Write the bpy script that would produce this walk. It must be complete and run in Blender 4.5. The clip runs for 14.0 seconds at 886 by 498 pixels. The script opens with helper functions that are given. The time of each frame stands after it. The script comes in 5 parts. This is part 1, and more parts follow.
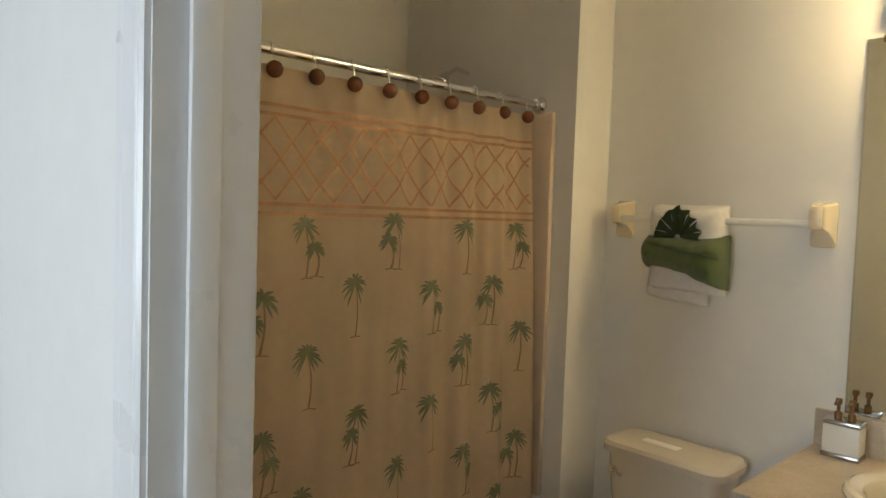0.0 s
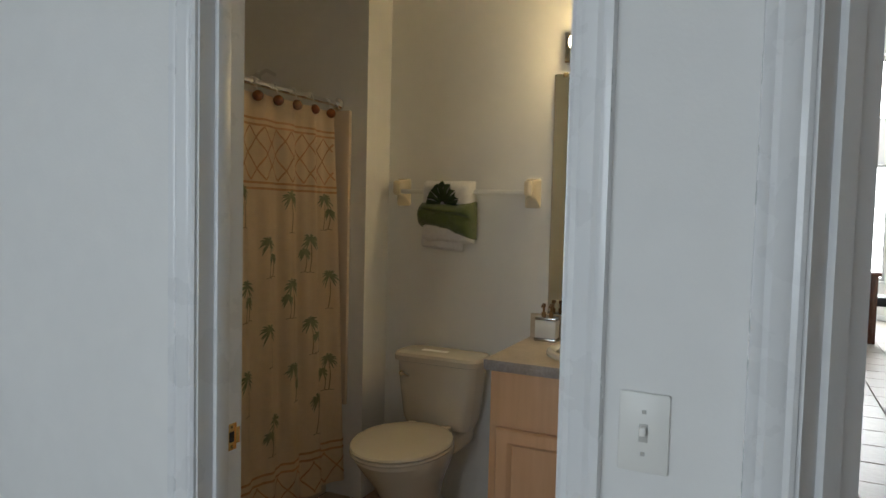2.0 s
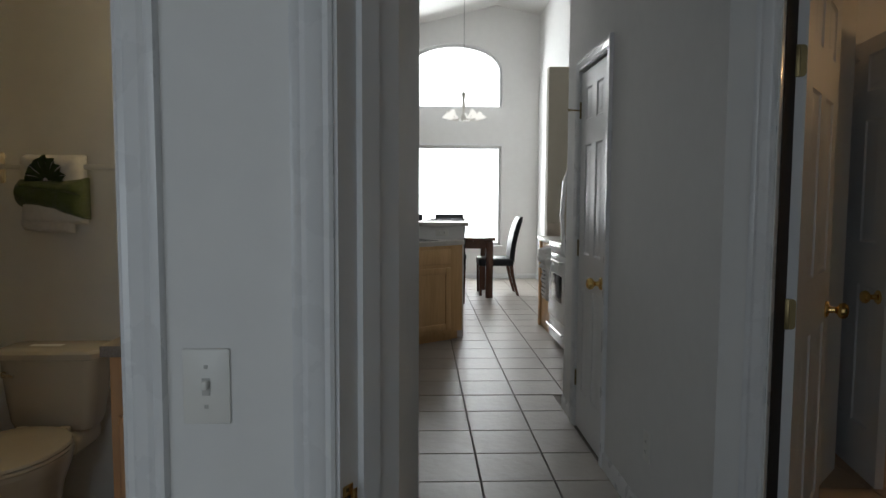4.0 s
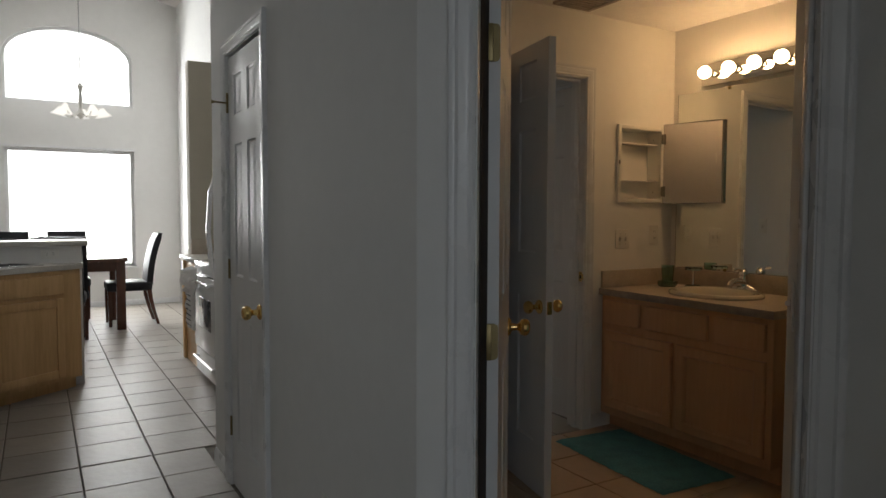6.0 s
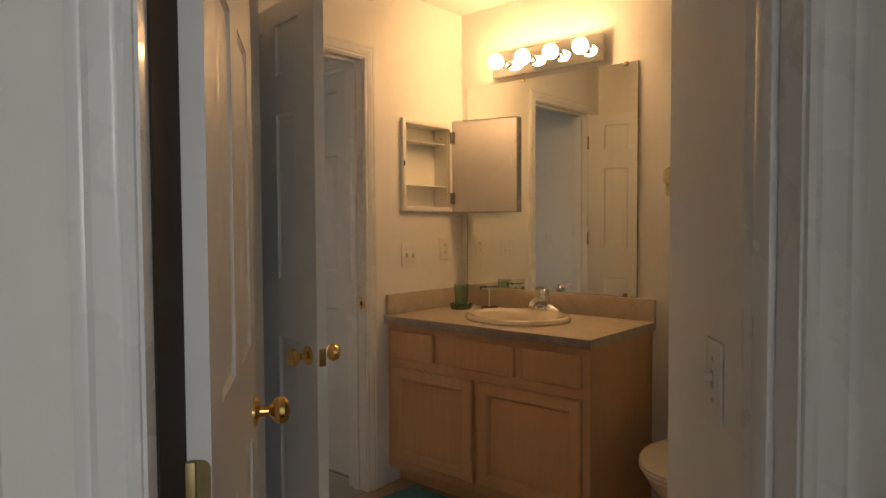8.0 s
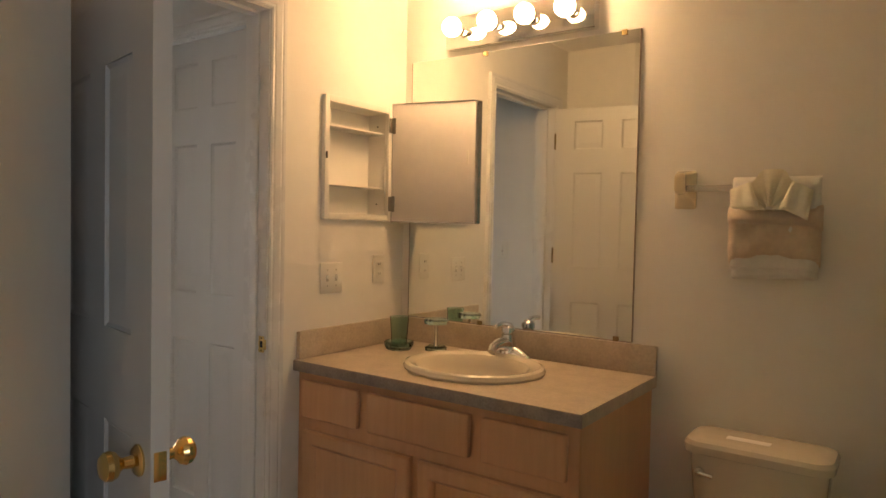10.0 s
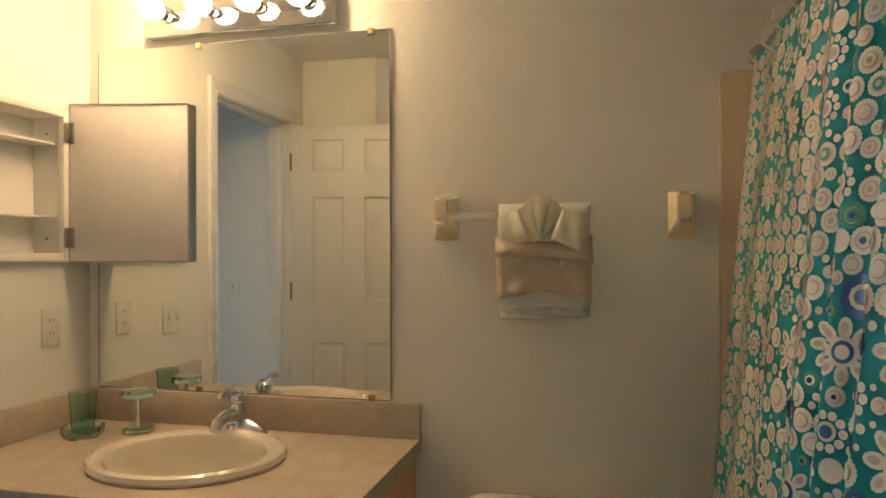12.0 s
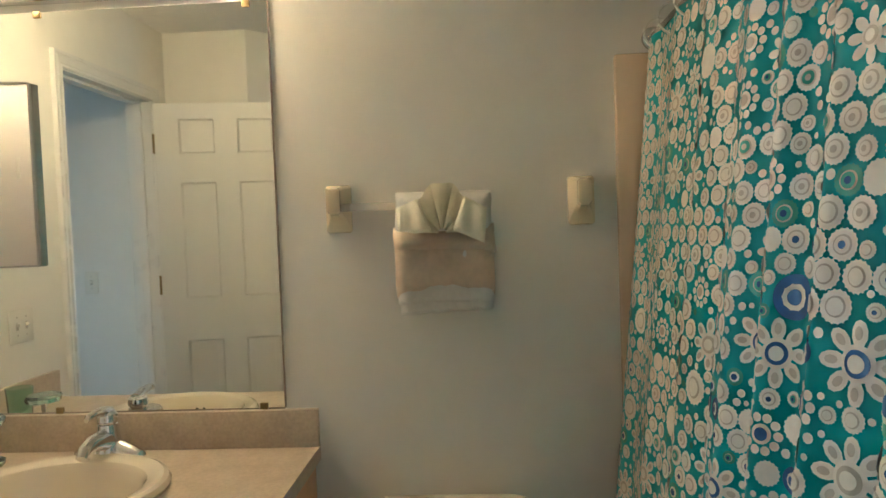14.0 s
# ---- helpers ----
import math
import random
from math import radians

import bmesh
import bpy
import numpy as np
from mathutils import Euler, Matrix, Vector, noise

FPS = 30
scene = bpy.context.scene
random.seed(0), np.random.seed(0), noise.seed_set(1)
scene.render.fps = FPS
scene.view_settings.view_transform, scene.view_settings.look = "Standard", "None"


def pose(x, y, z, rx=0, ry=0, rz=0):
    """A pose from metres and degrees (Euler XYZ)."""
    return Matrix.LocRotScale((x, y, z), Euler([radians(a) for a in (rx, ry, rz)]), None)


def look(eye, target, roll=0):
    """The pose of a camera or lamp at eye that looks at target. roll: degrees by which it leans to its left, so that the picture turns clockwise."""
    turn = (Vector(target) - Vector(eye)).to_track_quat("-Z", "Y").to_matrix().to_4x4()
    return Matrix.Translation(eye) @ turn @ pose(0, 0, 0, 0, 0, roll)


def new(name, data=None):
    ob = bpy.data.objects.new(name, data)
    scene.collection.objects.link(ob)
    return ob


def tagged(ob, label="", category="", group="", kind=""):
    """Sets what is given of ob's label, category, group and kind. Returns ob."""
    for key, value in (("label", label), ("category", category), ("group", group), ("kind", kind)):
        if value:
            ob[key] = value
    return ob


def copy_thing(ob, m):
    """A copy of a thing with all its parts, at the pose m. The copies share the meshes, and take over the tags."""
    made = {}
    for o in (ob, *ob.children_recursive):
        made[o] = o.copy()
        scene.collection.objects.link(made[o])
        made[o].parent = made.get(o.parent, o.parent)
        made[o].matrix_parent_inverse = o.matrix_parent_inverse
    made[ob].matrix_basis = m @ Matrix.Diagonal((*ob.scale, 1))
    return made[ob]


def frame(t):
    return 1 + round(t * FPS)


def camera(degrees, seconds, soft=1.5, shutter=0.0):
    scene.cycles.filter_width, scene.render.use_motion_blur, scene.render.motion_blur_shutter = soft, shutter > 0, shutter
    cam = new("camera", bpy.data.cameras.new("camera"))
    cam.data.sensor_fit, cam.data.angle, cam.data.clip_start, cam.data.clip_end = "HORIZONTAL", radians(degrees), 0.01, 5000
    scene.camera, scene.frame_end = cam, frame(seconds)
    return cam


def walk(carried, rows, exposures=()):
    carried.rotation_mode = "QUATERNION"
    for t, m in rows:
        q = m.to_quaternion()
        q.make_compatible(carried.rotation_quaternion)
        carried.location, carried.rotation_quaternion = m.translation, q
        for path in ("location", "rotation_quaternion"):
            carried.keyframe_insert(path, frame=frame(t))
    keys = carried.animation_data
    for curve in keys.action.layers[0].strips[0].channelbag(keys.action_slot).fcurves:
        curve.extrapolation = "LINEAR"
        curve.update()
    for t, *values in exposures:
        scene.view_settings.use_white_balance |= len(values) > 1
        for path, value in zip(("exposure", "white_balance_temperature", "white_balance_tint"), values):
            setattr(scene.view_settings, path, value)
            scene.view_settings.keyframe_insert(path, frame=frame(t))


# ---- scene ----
cam = camera(66.4, 14.0)

PATH = [
    (0.0, (0.106, -0.06, 1.389), (-1.356, 1.302, 1.288), 1.9),
    (0.5, (0.181, -0.302, 1.358), (-1.152, 1.186, 1.269), 2.8),
    (1.0, (0.248, -0.459, 1.34), (-0.944, 1.145, 1.245), 2.9),
    (1.5, (0.319, -0.609, 1.316), (-0.741, 1.084, 1.223), 1.5),
    (2, (0.351, -0.769, 1.308), (-0.51, 1.033, 1.199), 1.4),
    (2.5, (0.395, -0.881, 1.302), (-0.23, 1.014, 1.168), 0.5),
    (3, (0.428, -0.937, 1.303), (0.067, 1.023, 1.142), 0.1),
    (5.5, (0.640, -0.359, 1.258), (1.374, 1.500, 1.16), 0.4),
    (6, (0.648, -0.234, 1.267), (1.674, 1.479, 1.161), 0.2),
    (6.5, (0.764, -0.091, 1.286), (1.999, 1.476, 1.16), -0.4),
    (7, (0.904, 0.044, 1.286), (2.238, 1.529, 1.171), -1.0),
    (7.5, (1.037, 0.206, 1.286), (2.487, 1.58, 1.181), -0.7),
    (8, (1.177, 0.371, 1.281), (2.701, 1.664, 1.201), -0.3),
    (10.5, (1.971, 0.939, 1.333), (3.647, 2.03, 1.284), 1.2),
    (11, (2.09, 0.978, 1.343), (3.843, 1.94, 1.341), 0.8),
    (11.5, (2.164, 1.03, 1.345), (4.017, 1.782, 1.365), 0.6),
    (12, (2.237, 1.082, 1.358), (4.181, 1.552, 1.367), -0.2),
    (12.5, (2.283, 1.112, 1.367), (4.275, 1.293, 1.363), -0.9),
    (13, (2.297, 1.142, 1.38), (4.296, 1.113, 1.339), -1.8),
    (13.5, (2.302, 1.136, 1.371), (4.301, 1.08, 1.326), -2.3),
    (14, (2.334, 1.155, 1.406), (4.329, 1.264, 1.33), -2.1),
]
walk(cam, [(t, look(eye, target, roll)) for t, eye, target, roll in PATH],
     exposures=[(0.0, 0.38, 6500, 8), (0.5, 0.0, 6500, 8), (1.0, -0.18, 6500, 9), (1.5, -0.33, 6400, 9), (2.0, -0.5, 6400, 8), (3.0, -1.1, 6400, 8), (5.5, -1.7, 6600, 10), (6.0, -1.45, 6700, 10), (6.5, -0.82, 6900, 11), (7.0, -0.33, 7100, 12), (8.0, -0.05, 7500, 14), (10.5, 0.33, 6750, 12), (11.0, 0.29, 6450, 10), (12.0, 0.43, 5750, 2), (12.5, 0.56, 5420, -3), (13.0, 0.69, 5180, -4), (14.0, 0.69, 4900, -7)])

# ---- world and exposure ----
world = bpy.data.worlds.new("world")
scene.world = world
world.use_nodes = True
wn = world.node_tree
sky = wn.nodes.new("ShaderNodeTexSky")
sky.sky_type = "NISHITA"
sky.sun_disc = False
sky.sun_elevation, sky.sun_rotation = radians(50), radians(200)
wn.links.new(sky.outputs[0], wn.nodes["Background"].inputs[0])
wn.nodes["Background"].inputs[1].default_value = 0.1


def area(name, eye, target, sx, sy, watts, colour):
    d = bpy.data.lights.new(name, "AREA")
    d.shape, d.size, d.size_y, d.energy, d.color = "RECTANGLE", sx, sy, watts, colour
    ob = new(name, d)
    ob.matrix_world = look(eye, target)
    return ob


# daylight in the window openings
area("daylight_bedroom", (-0.6, -3.12, 1.4), (-0.6, 0, 1.2), 1.5, 1.2, 43, (0.80, 0.90, 1.0))
area("daylight_dining", (1.05, 9.74, 1.3), (1.05, 5, 1.0), 1.4, 1.4, 172, (0.95, 0.98, 1.0))
area("daylight_arch", (1.05, 9.74, 3.0), (1.05, 5, 1.5), 1.4, 0.8, 105, (0.95, 0.98, 1.0))
area("daylight_back_room", (3.18, 5.1, 1.4), (2.55, 3, 1.1), 0.32, 1.2, 0.6, (1.0, 0.99, 0.92))
BULB_A, BULB_B = 43.0, 74.0

# ---- materials ----
MATS = {}


def mat(name, col, rough=0.6, metal=0.0, vary=0.06, scale=8.0, bump=0.0, bscale=60.0, col2=None, coat=0.0, spec=0.5, dist=0.002,
        trans=0.0, ior=1.45, rnd=0.0, stretch=(1, 1, 1), rvary=0.08, sheen=0.0):
    if name in MATS:
        return MATS[name]
    m = bpy.data.materials.new(name)
    m.use_nodes = True
    nt = m.node_tree
    b = nt.nodes["Principled BSDF"]
    tc = nt.nodes.new("ShaderNodeTexCoord")
    mp = nt.nodes.new("ShaderNodeMapping")
    mp.inputs["Scale"].default_value = stretch
    nt.links.new(tc.outputs["Object"], mp.inputs[0])
    n1 = nt.nodes.new("ShaderNodeTexNoise")
    n1.inputs["Scale"].default_value, n1.inputs["Detail"].default_value = scale, 6
    n2 = nt.nodes.new("ShaderNodeTexNoise")
    n2.inputs["Scale"].default_value, n2.inputs["Detail"].default_value = scale * 0.13, 3
    for n in (n1, n2):
        nt.links.new(mp.outputs[0], n.inputs["Vector"])
    add = nt.nodes.new("ShaderNodeMath")
    add.operation = "ADD"
    nt.links.new(n1.outputs[0], add.inputs[0])
    nt.links.new(n2.outputs[0], add.inputs[1])
    half = nt.nodes.new("ShaderNodeMath")
    half.operation = "MULTIPLY"
    half.inputs[1].default_value = 0.5
    nt.links.new(add.outputs[0], half.inputs[0])
    ramp = nt.nodes.new("ShaderNodeValToRGB")
    c1 = [max(0, c * (1 - vary)) for c in col]
    c2 = list(col2) if col2 else [min(1, c * (1 + vary)) for c in col]
    ramp.color_ramp.elements[0].position, ramp.color_ramp.elements[1].position = 0.36, 0.64
    ramp.color_ramp.elements[0].color, ramp.color_ramp.elements[1].color = (*c1, 1), (*c2, 1)
    nt.links.new(half.outputs[0], ramp.inputs[0])
    out = ramp.outputs[0]
    if rnd:
        oi = nt.nodes.new("ShaderNodeObjectInfo")
        mr = nt.nodes.new("ShaderNodeMapRange")
        mr.inputs["To Min"].default_value, mr.inputs["To Max"].default_value = 1 - rnd, 1 + rnd
        nt.links.new(oi.outputs["Random"], mr.inputs["Value"])
        sh = nt.nodes.new("ShaderNodeMath")
        sh.operation = "MULTIPLY"
        sh.inputs[1].default_value = 37.0
        nt.links.new(oi.outputs["Random"], sh.inputs[0])
        nt.links.new(sh.outputs[0], mp.inputs["Location"])
        hs = nt.nodes.new("ShaderNodeHueSaturation")
        nt.links.new(mr.outputs[0], hs.inputs["Value"])
        nt.links.new(out, hs.inputs["Color"])
        out = hs.outputs[0]
    nt.links.new(out, b.inputs["Base Color"])
    rr = nt.nodes.new("ShaderNodeMapRange")
    rr.inputs["To Min"].default_value, rr.inputs["To Max"].default_value = max(0.02, rough - rvary), min(1, rough + rvary)
    nt.links.new(half.outputs[0], rr.inputs["Value"])
    nt.links.new(rr.outputs[0], b.inputs["Roughness"])
    b.inputs["Metallic"].default_value = metal
    b.inputs["Specular IOR Level"].default_value = spec
    b.inputs["Coat Weight"].default_value = coat
    b.inputs["Sheen Weight"].default_value = sheen
    b.inputs["IOR"].default_value = ior
    b.inputs["Transmission Weight"].default_value = trans
    if bump:
        n3 = nt.nodes.new("ShaderNodeTexNoise")
        n3.inputs["Scale"].default_value, n3.inputs["Detail"].default_value = bscale, 4
        nt.links.new(mp.outputs[0], n3.inputs["Vector"])
        bp = nt.nodes.new("ShaderNodeBump")
        bp.inputs["Strength"].default_value, bp.inputs["Distance"].default_value = bump, dist
        nt.links.new(n3.outputs[0], bp.inputs["Height"])
        nt.links.new(bp.outputs[0], b.inputs["Normal"])
    MATS[name] = m
    return m


def glow(name, col, strength):
    m = bpy.data.materials.new(name)
    m.use_nodes = True
    nt = m.node_tree
    nt.nodes.remove(nt.nodes["Principled BSDF"])
    e = nt.nodes.new("ShaderNodeEmission")
    e.inputs[0].default_value, e.inputs[1].default_value = (*col, 1), strength
    nt.links.new(e.outputs[0], nt.nodes["Material Output"].inputs[0])
    return m


WALL = mat("wall_paint", (0.80, 0.795, 0.78), 0.75, vary=0.02, scale=14, bump=0.25, bscale=130, dist=0.0012)
WALLB = mat("bath_wall_paint", (0.84, 0.83, 0.80), 0.72, vary=0.02, scale=14, bump=0.25, bscale=130, dist=0.0012)
CEIL = mat("ceiling_paint", (0.84, 0.83, 0.81), 0.9, vary=0.03, scale=20, bump=0.8, bscale=70, dist=0.004)
TRIM = mat("trim_gloss_paint", (0.78, 0.785, 0.79), 0.28, vary=0.02, scale=10, bump=0.1, bscale=40, dist=0.001, coat=0.2)
DOORP = mat("door_paint", (0.74, 0.745, 0.75), 0.33, vary=0.02, scale=10, bump=0.15, bscale=90, dist=0.0008, stretch=(1, 1, 0.08))
TILE = mat("floor_tile", (0.31, 0.28, 0.245), 0.40, vary=0.05, scale=9, bump=0.5, bscale=22, dist=0.004, rnd=0.05, col2=(0.35, 0.315, 0.275))
TILEB = mat("bath_floor_tile", (0.50, 0.36, 0.24), 0.4, vary=0.06, scale=12, bump=0.3, bscale=26, dist=0.003, rnd=0.05)
GROUT = mat("grout", (0.16, 0.14, 0.12), 0.9, vary=0.2, scale=30)
CARPET = mat("carpet", (0.42, 0.37, 0.31), 0.95, vary=0.15, scale=60, bump=1.0, bscale=300, dist=0.006)
BRASS = mat("brass", (0.80, 0.56, 0.22), 0.18, 1.0, vary=0.08, scale=30)
STEEL = mat("hinge_metal", (0.26, 0.205, 0.105), 0.42, 1.0, vary=0.1, scale=50)
CHROME = mat("chrome", (0.80, 0.80, 0.80), 0.08, 1.0, vary=0.02, scale=20, rvary=0.03)
BLACK = mat("dark_gap", (0.02, 0.02, 0.022), 0.7, vary=0.2)
OAK = mat("honey_oak", (0.70, 0.405, 0.225), 0.42, vary=0.06, scale=9, bump=0.2, bscale=40, dist=0.0008, stretch=(6, 6, 0.5), col2=(0.73, 0.445, 0.25))
LAM = mat("laminate_counter", (0.53, 0.445, 0.35), 0.4, vary=0.13, scale=120, col2=(0.59, 0.505, 0.41))
LAME = mat("laminate_edge", (0.34, 0.30, 0.27), 0.45, vary=0.2, scale=140)
PORC = mat("bone_porcelain", (0.74, 0.68, 0.57), 0.16, vary=0.02, scale=6, coat=0.5)
CERAM = mat("cream_ceramic", (0.78, 0.68, 0.50), 0.15, vary=0.04, scale=20, coat=0.4)
PLATE = mat("switch_plastic", (0.80, 0.79, 0.75), 0.35, vary=0.01)
PLATEG = mat("dull_plastic", (0.52, 0.51, 0.48), 0.5, vary=0.03)
TERRYW = mat("white_terry", (0.87, 0.85, 0.83), 0.95, vary=0.05, scale=60, bump=1.0, bscale=420, dist=0.004, sheen=0.3)
TERRYB = mat("beige_terry", (0.77, 0.63, 0.50), 0.95, vary=0.08, scale=60, bump=1.0, bscale=420, dist=0.004, sheen=0.3)
CREAM = mat("cream_washcloth", (0.92, 0.89, 0.76), 0.95, vary=0.05, scale=60, bump=0.8, bscale=420, dist=0.003, sheen=0.2)
TERRYG = mat("olive_terry", (0.11, 0.15, 0.045), 0.95, vary=0.12, scale=60, bump=1.0, bscale=420, dist=0.004, sheen=0.3)
TERRYD = mat("dark_green_terry", (0.095, 0.145, 0.06), 0.95, vary=0.12, scale=60, bump=1.0, bscale=420, dist=0.004)
RUG = mat("teal_bath_mat", (0.10, 0.30, 0.33), 0.98, vary=0.2, scale=90, bump=1.0, bscale=240, dist=0.012)
MIRROR = mat("mirror_glass", (0.85, 0.875, 0.84), 0.02, 1.0, vary=0.0, rvary=0.0)
GREENG = mat("green_glass", (0.66, 0.87, 0.80), 0.05, vary=0.02, trans=1.0, ior=1.45)
LEATHER = mat("black_leather", (0.014, 0.014, 0.018), 0.5, vary=0.3, scale=14, bump=0.4, bscale=120, dist=0.001, spec=0.3)
DARKW = mat("dark_cherry_wood", (0.07, 0.022, 0.012), 0.25, vary=0.25, scale=9, stretch=(5, 5, 0.6), coat=0.4)
WHITEA = mat("white_enamel", (0.82, 0.82, 0.82), 0.2, vary=0.01, coat=0.5)
STEELS = mat("stainless", (0.55, 0.55, 0.55), 0.25, 1.0, vary=0.05, scale=30)
BEIGEW = mat("beige_kitchen_paint", (0.52, 0.47, 0.38), 0.75, vary=0.03, scale=14, bump=0.2, bscale=130, dist=0.001)
GLASSF = mat("frosted_shade", (0.85, 0.85, 0.83), 0.4, vary=0.02, trans=0.4)
TUBM = mat("fiberglass_surround", (0.70, 0.56, 0.42), 0.25, vary=0.02, coat=0.3)
AMBER = mat("amber_bead", (0.17, 0.055, 0.016), 0.15, vary=0.3, scale=60, coat=0.5)
CURA = mat("cream_curtain_cloth", (0.78, 0.62, 0.43), 0.85, vary=0.04, scale=40, bump=0.3, bscale=500, dist=0.0006)
ORANGEP = mat("orange_print", (0.58, 0.32, 0.16), 0.85, vary=0.2, scale=80)
PALMP = mat("palm_leaf_print", (0.22, 0.23, 0.13), 0.85, vary=0.25, scale=120)
TRUNKP = mat("palm_trunk_print", (0.38, 0.27, 0.15), 0.85, vary=0.25, scale=120)
CURB = mat("teal_vinyl", (0.038, 0.45, 0.53), 0.45, vary=0.15, scale=5, coat=0.05, col2=(0.05, 0.53, 0.62))
FW = mat("flower_white", (0.74, 0.73, 0.69), 0.45, vary=0.06, scale=60, coat=0.05)
FG = mat("flower_grey", (0.52, 0.505, 0.47), 0.45, vary=0.08, scale=60, coat=0.05)
FB = mat("flower_blue", (0.03, 0.11, 0.33), 0.35, vary=0.2, scale=60, coat=0.2)
FT = mat("flower_teal", (0.10, 0.42, 0.36), 0.35, vary=0.2, scale=60, coat=0.2)
TISSUE = mat("paper", (0.8, 0.78, 0.75), 0.9, vary=0.03, bump=0.3, bscale=80)
BRONZE = mat("bronze_pump", (0.28, 0.17, 0.09), 0.3, 1.0, vary=0.1)
BULBGB = glow("bulb_glow_warm", (1.0, 0.60, 0.28), BULB_B)
BULBGA = glow("bulb_glow_pale", (1.0, 0.74, 0.36), BULB_A)
OAKK = mat("pale_kitchen_oak", (0.62, 0.37, 0.155), 0.42, vary=0.12, scale=9, bump=0.2, bscale=40, dist=0.0008, stretch=(6, 6, 0.5), col2=(0.69, 0.44, 0.21))
SHADEG = glow("glowing_shade", (1.0, 0.97, 0.9), 3.0)
JAMBP = mat("jamb_satin_paint", (0.76, 0.765, 0.77), 0.6, vary=0.03, scale=10, bump=0.2, bscale=60, dist=0.001)
OVENG = mat("oven_glass", (0.05, 0.05, 0.055), 0.12, vary=0.1, coat=0.3)
OUTSIDE = glow("outside_glow", (0.97, 1.0, 1.0), 9.0)

# ---- mesh helpers ----


def bm_box(bm, x0, x1, y0, y1, z0, z1, m=None, bev=0.0, seg=2, mi=0):
    vs = [bm.verts.new((x, y, z)) for x in (x0, x1) for y in (y0, y1) for z in (z0, z1)]
    fs = []
    for q in ((0, 1, 3, 2), (4, 6, 7, 5), (0, 4, 5, 1), (2, 3, 7, 6), (0, 2, 6, 4), (1, 5, 7, 3)):
        f = bm.faces.new([vs[i] for i in q])
        f.material_index = mi
        fs.append(f)
    if bev:
        es = list({e for f in fs for e in f.edges})
        r = bmesh.ops.bevel(bm, geom=es, offset=bev, segments=seg, affect="EDGES", profile=0.5, clamp_overlap=True)
        vs = list({v for f in r["faces"] for v in f.verts} | {v for v in vs if v.is_valid})
        for v in vs:
            for f in v.link_faces:
                f.material_index = mi
    if m is not None:
        bmesh.ops.transform(bm, matrix=m, verts=[v for v in vs if v.is_valid])
    return vs


def box(x0, x1, y0, y1, z0, z1, bev=0.0, seg=2):
    bm = bmesh.new()
    bm_box(bm, x0, x1, y0, y1, z0, z1, None, bev, seg)
    return bm


def bm_rings(bm, rings, close=True, cap=True):
    """Skins a list of rings of points."""
    vr = [[bm.verts.new(p) for p in r] for r in rings]
    n = len(vr[0])
    for a, b in zip(vr, vr[1:]):
        for i in range(n if close else n - 1):
            j = (i + 1) % n
            bm.faces.new((a[i], a[j], b[j], b[i]))
    if cap and close:
        bm.faces.new(list(reversed(vr[0])))
        bm.faces.new(vr[-1])
    return vr


def lathe(prof, n=24, sx=1.0, sy=1.0, cap=True):
    """A turned shape from (radius, height) pairs."""
    bm = bmesh.new()
    rings = [[(r * sx * math.cos(2 * math.pi * i / n), r * sy * math.sin(2 * math.pi * i / n), z) for i in range(n)] for r, z in prof]
    bm_rings(bm, rings, True, cap)
    return bm


def bm_tube(bm, pts, r, n=10):
    pts = [Vector(p) for p in pts]
    rings = []
    for i, p in enumerate(pts):
        t = (pts[min(i + 1, len(pts) - 1)] - pts[max(i - 1, 0)]).normalized()
        u = t.cross(Vector((0, 0, 1)) if abs(t.z) < 0.95 else Vector((1, 0, 0))).normalized()
        v = t.cross(u)
        rr = r[i] if isinstance(r, (list, tuple)) else r
        rings.append([p + rr * (math.cos(2 * math.pi * k / n) * u + math.sin(2 * math.pi * k / n) * v) for k in range(n)])
    bm_rings(bm, rings)
    return bm


def tube(pts, r, n=10):
    return bm_tube(bmesh.new(), pts, r, n)


def to_mesh(name, bm, mats, smooth=True):
    bmesh.ops.recalc_face_normals(bm, faces=bm.faces)
    me = bpy.data.meshes.new(name)
    bm.to_mesh(me)
    bm.free()
    for m in (mats if isinstance(mats, (list, tuple)) else [mats]):
        me.materials.append(m)
    if smooth:
        me.shade_smooth()
        me.set_sharp_from_angle(angle=radians(27))
    return me


def part(name, bm, material, parent=None, label="", m=None):
    ob = new(name, bm if isinstance(bm, bpy.types.Mesh) else to_mesh(name, bm, material))
    if parent is not None:
        ob.parent = parent
    if m is not None:
        ob.matrix_basis = m
    return tagged(ob, label)


def thing(name, label, category, m=None, group="", kind=""):
    ob = new(name)
    ob.empty_display_size = 0.1
    if m is not None:
        ob.matrix_basis = m
    return tagged(ob, label, category, group, kind)


def structure(name, bm, material, label="", category=""):
    return tagged(part(name, bm, material), label, category, kind="structure")


def frame2(p0, p1):
    """Local frame of a wall: x along it from p0, y to its left."""
    a = math.degrees(math.atan2(p1[1] - p0[1], p1[0] - p0[0]))
    return pose(p0[0], p0[1], 0, 0, 0, a), math.hypot(p1[0] - p0[0], p1[1] - p0[1])


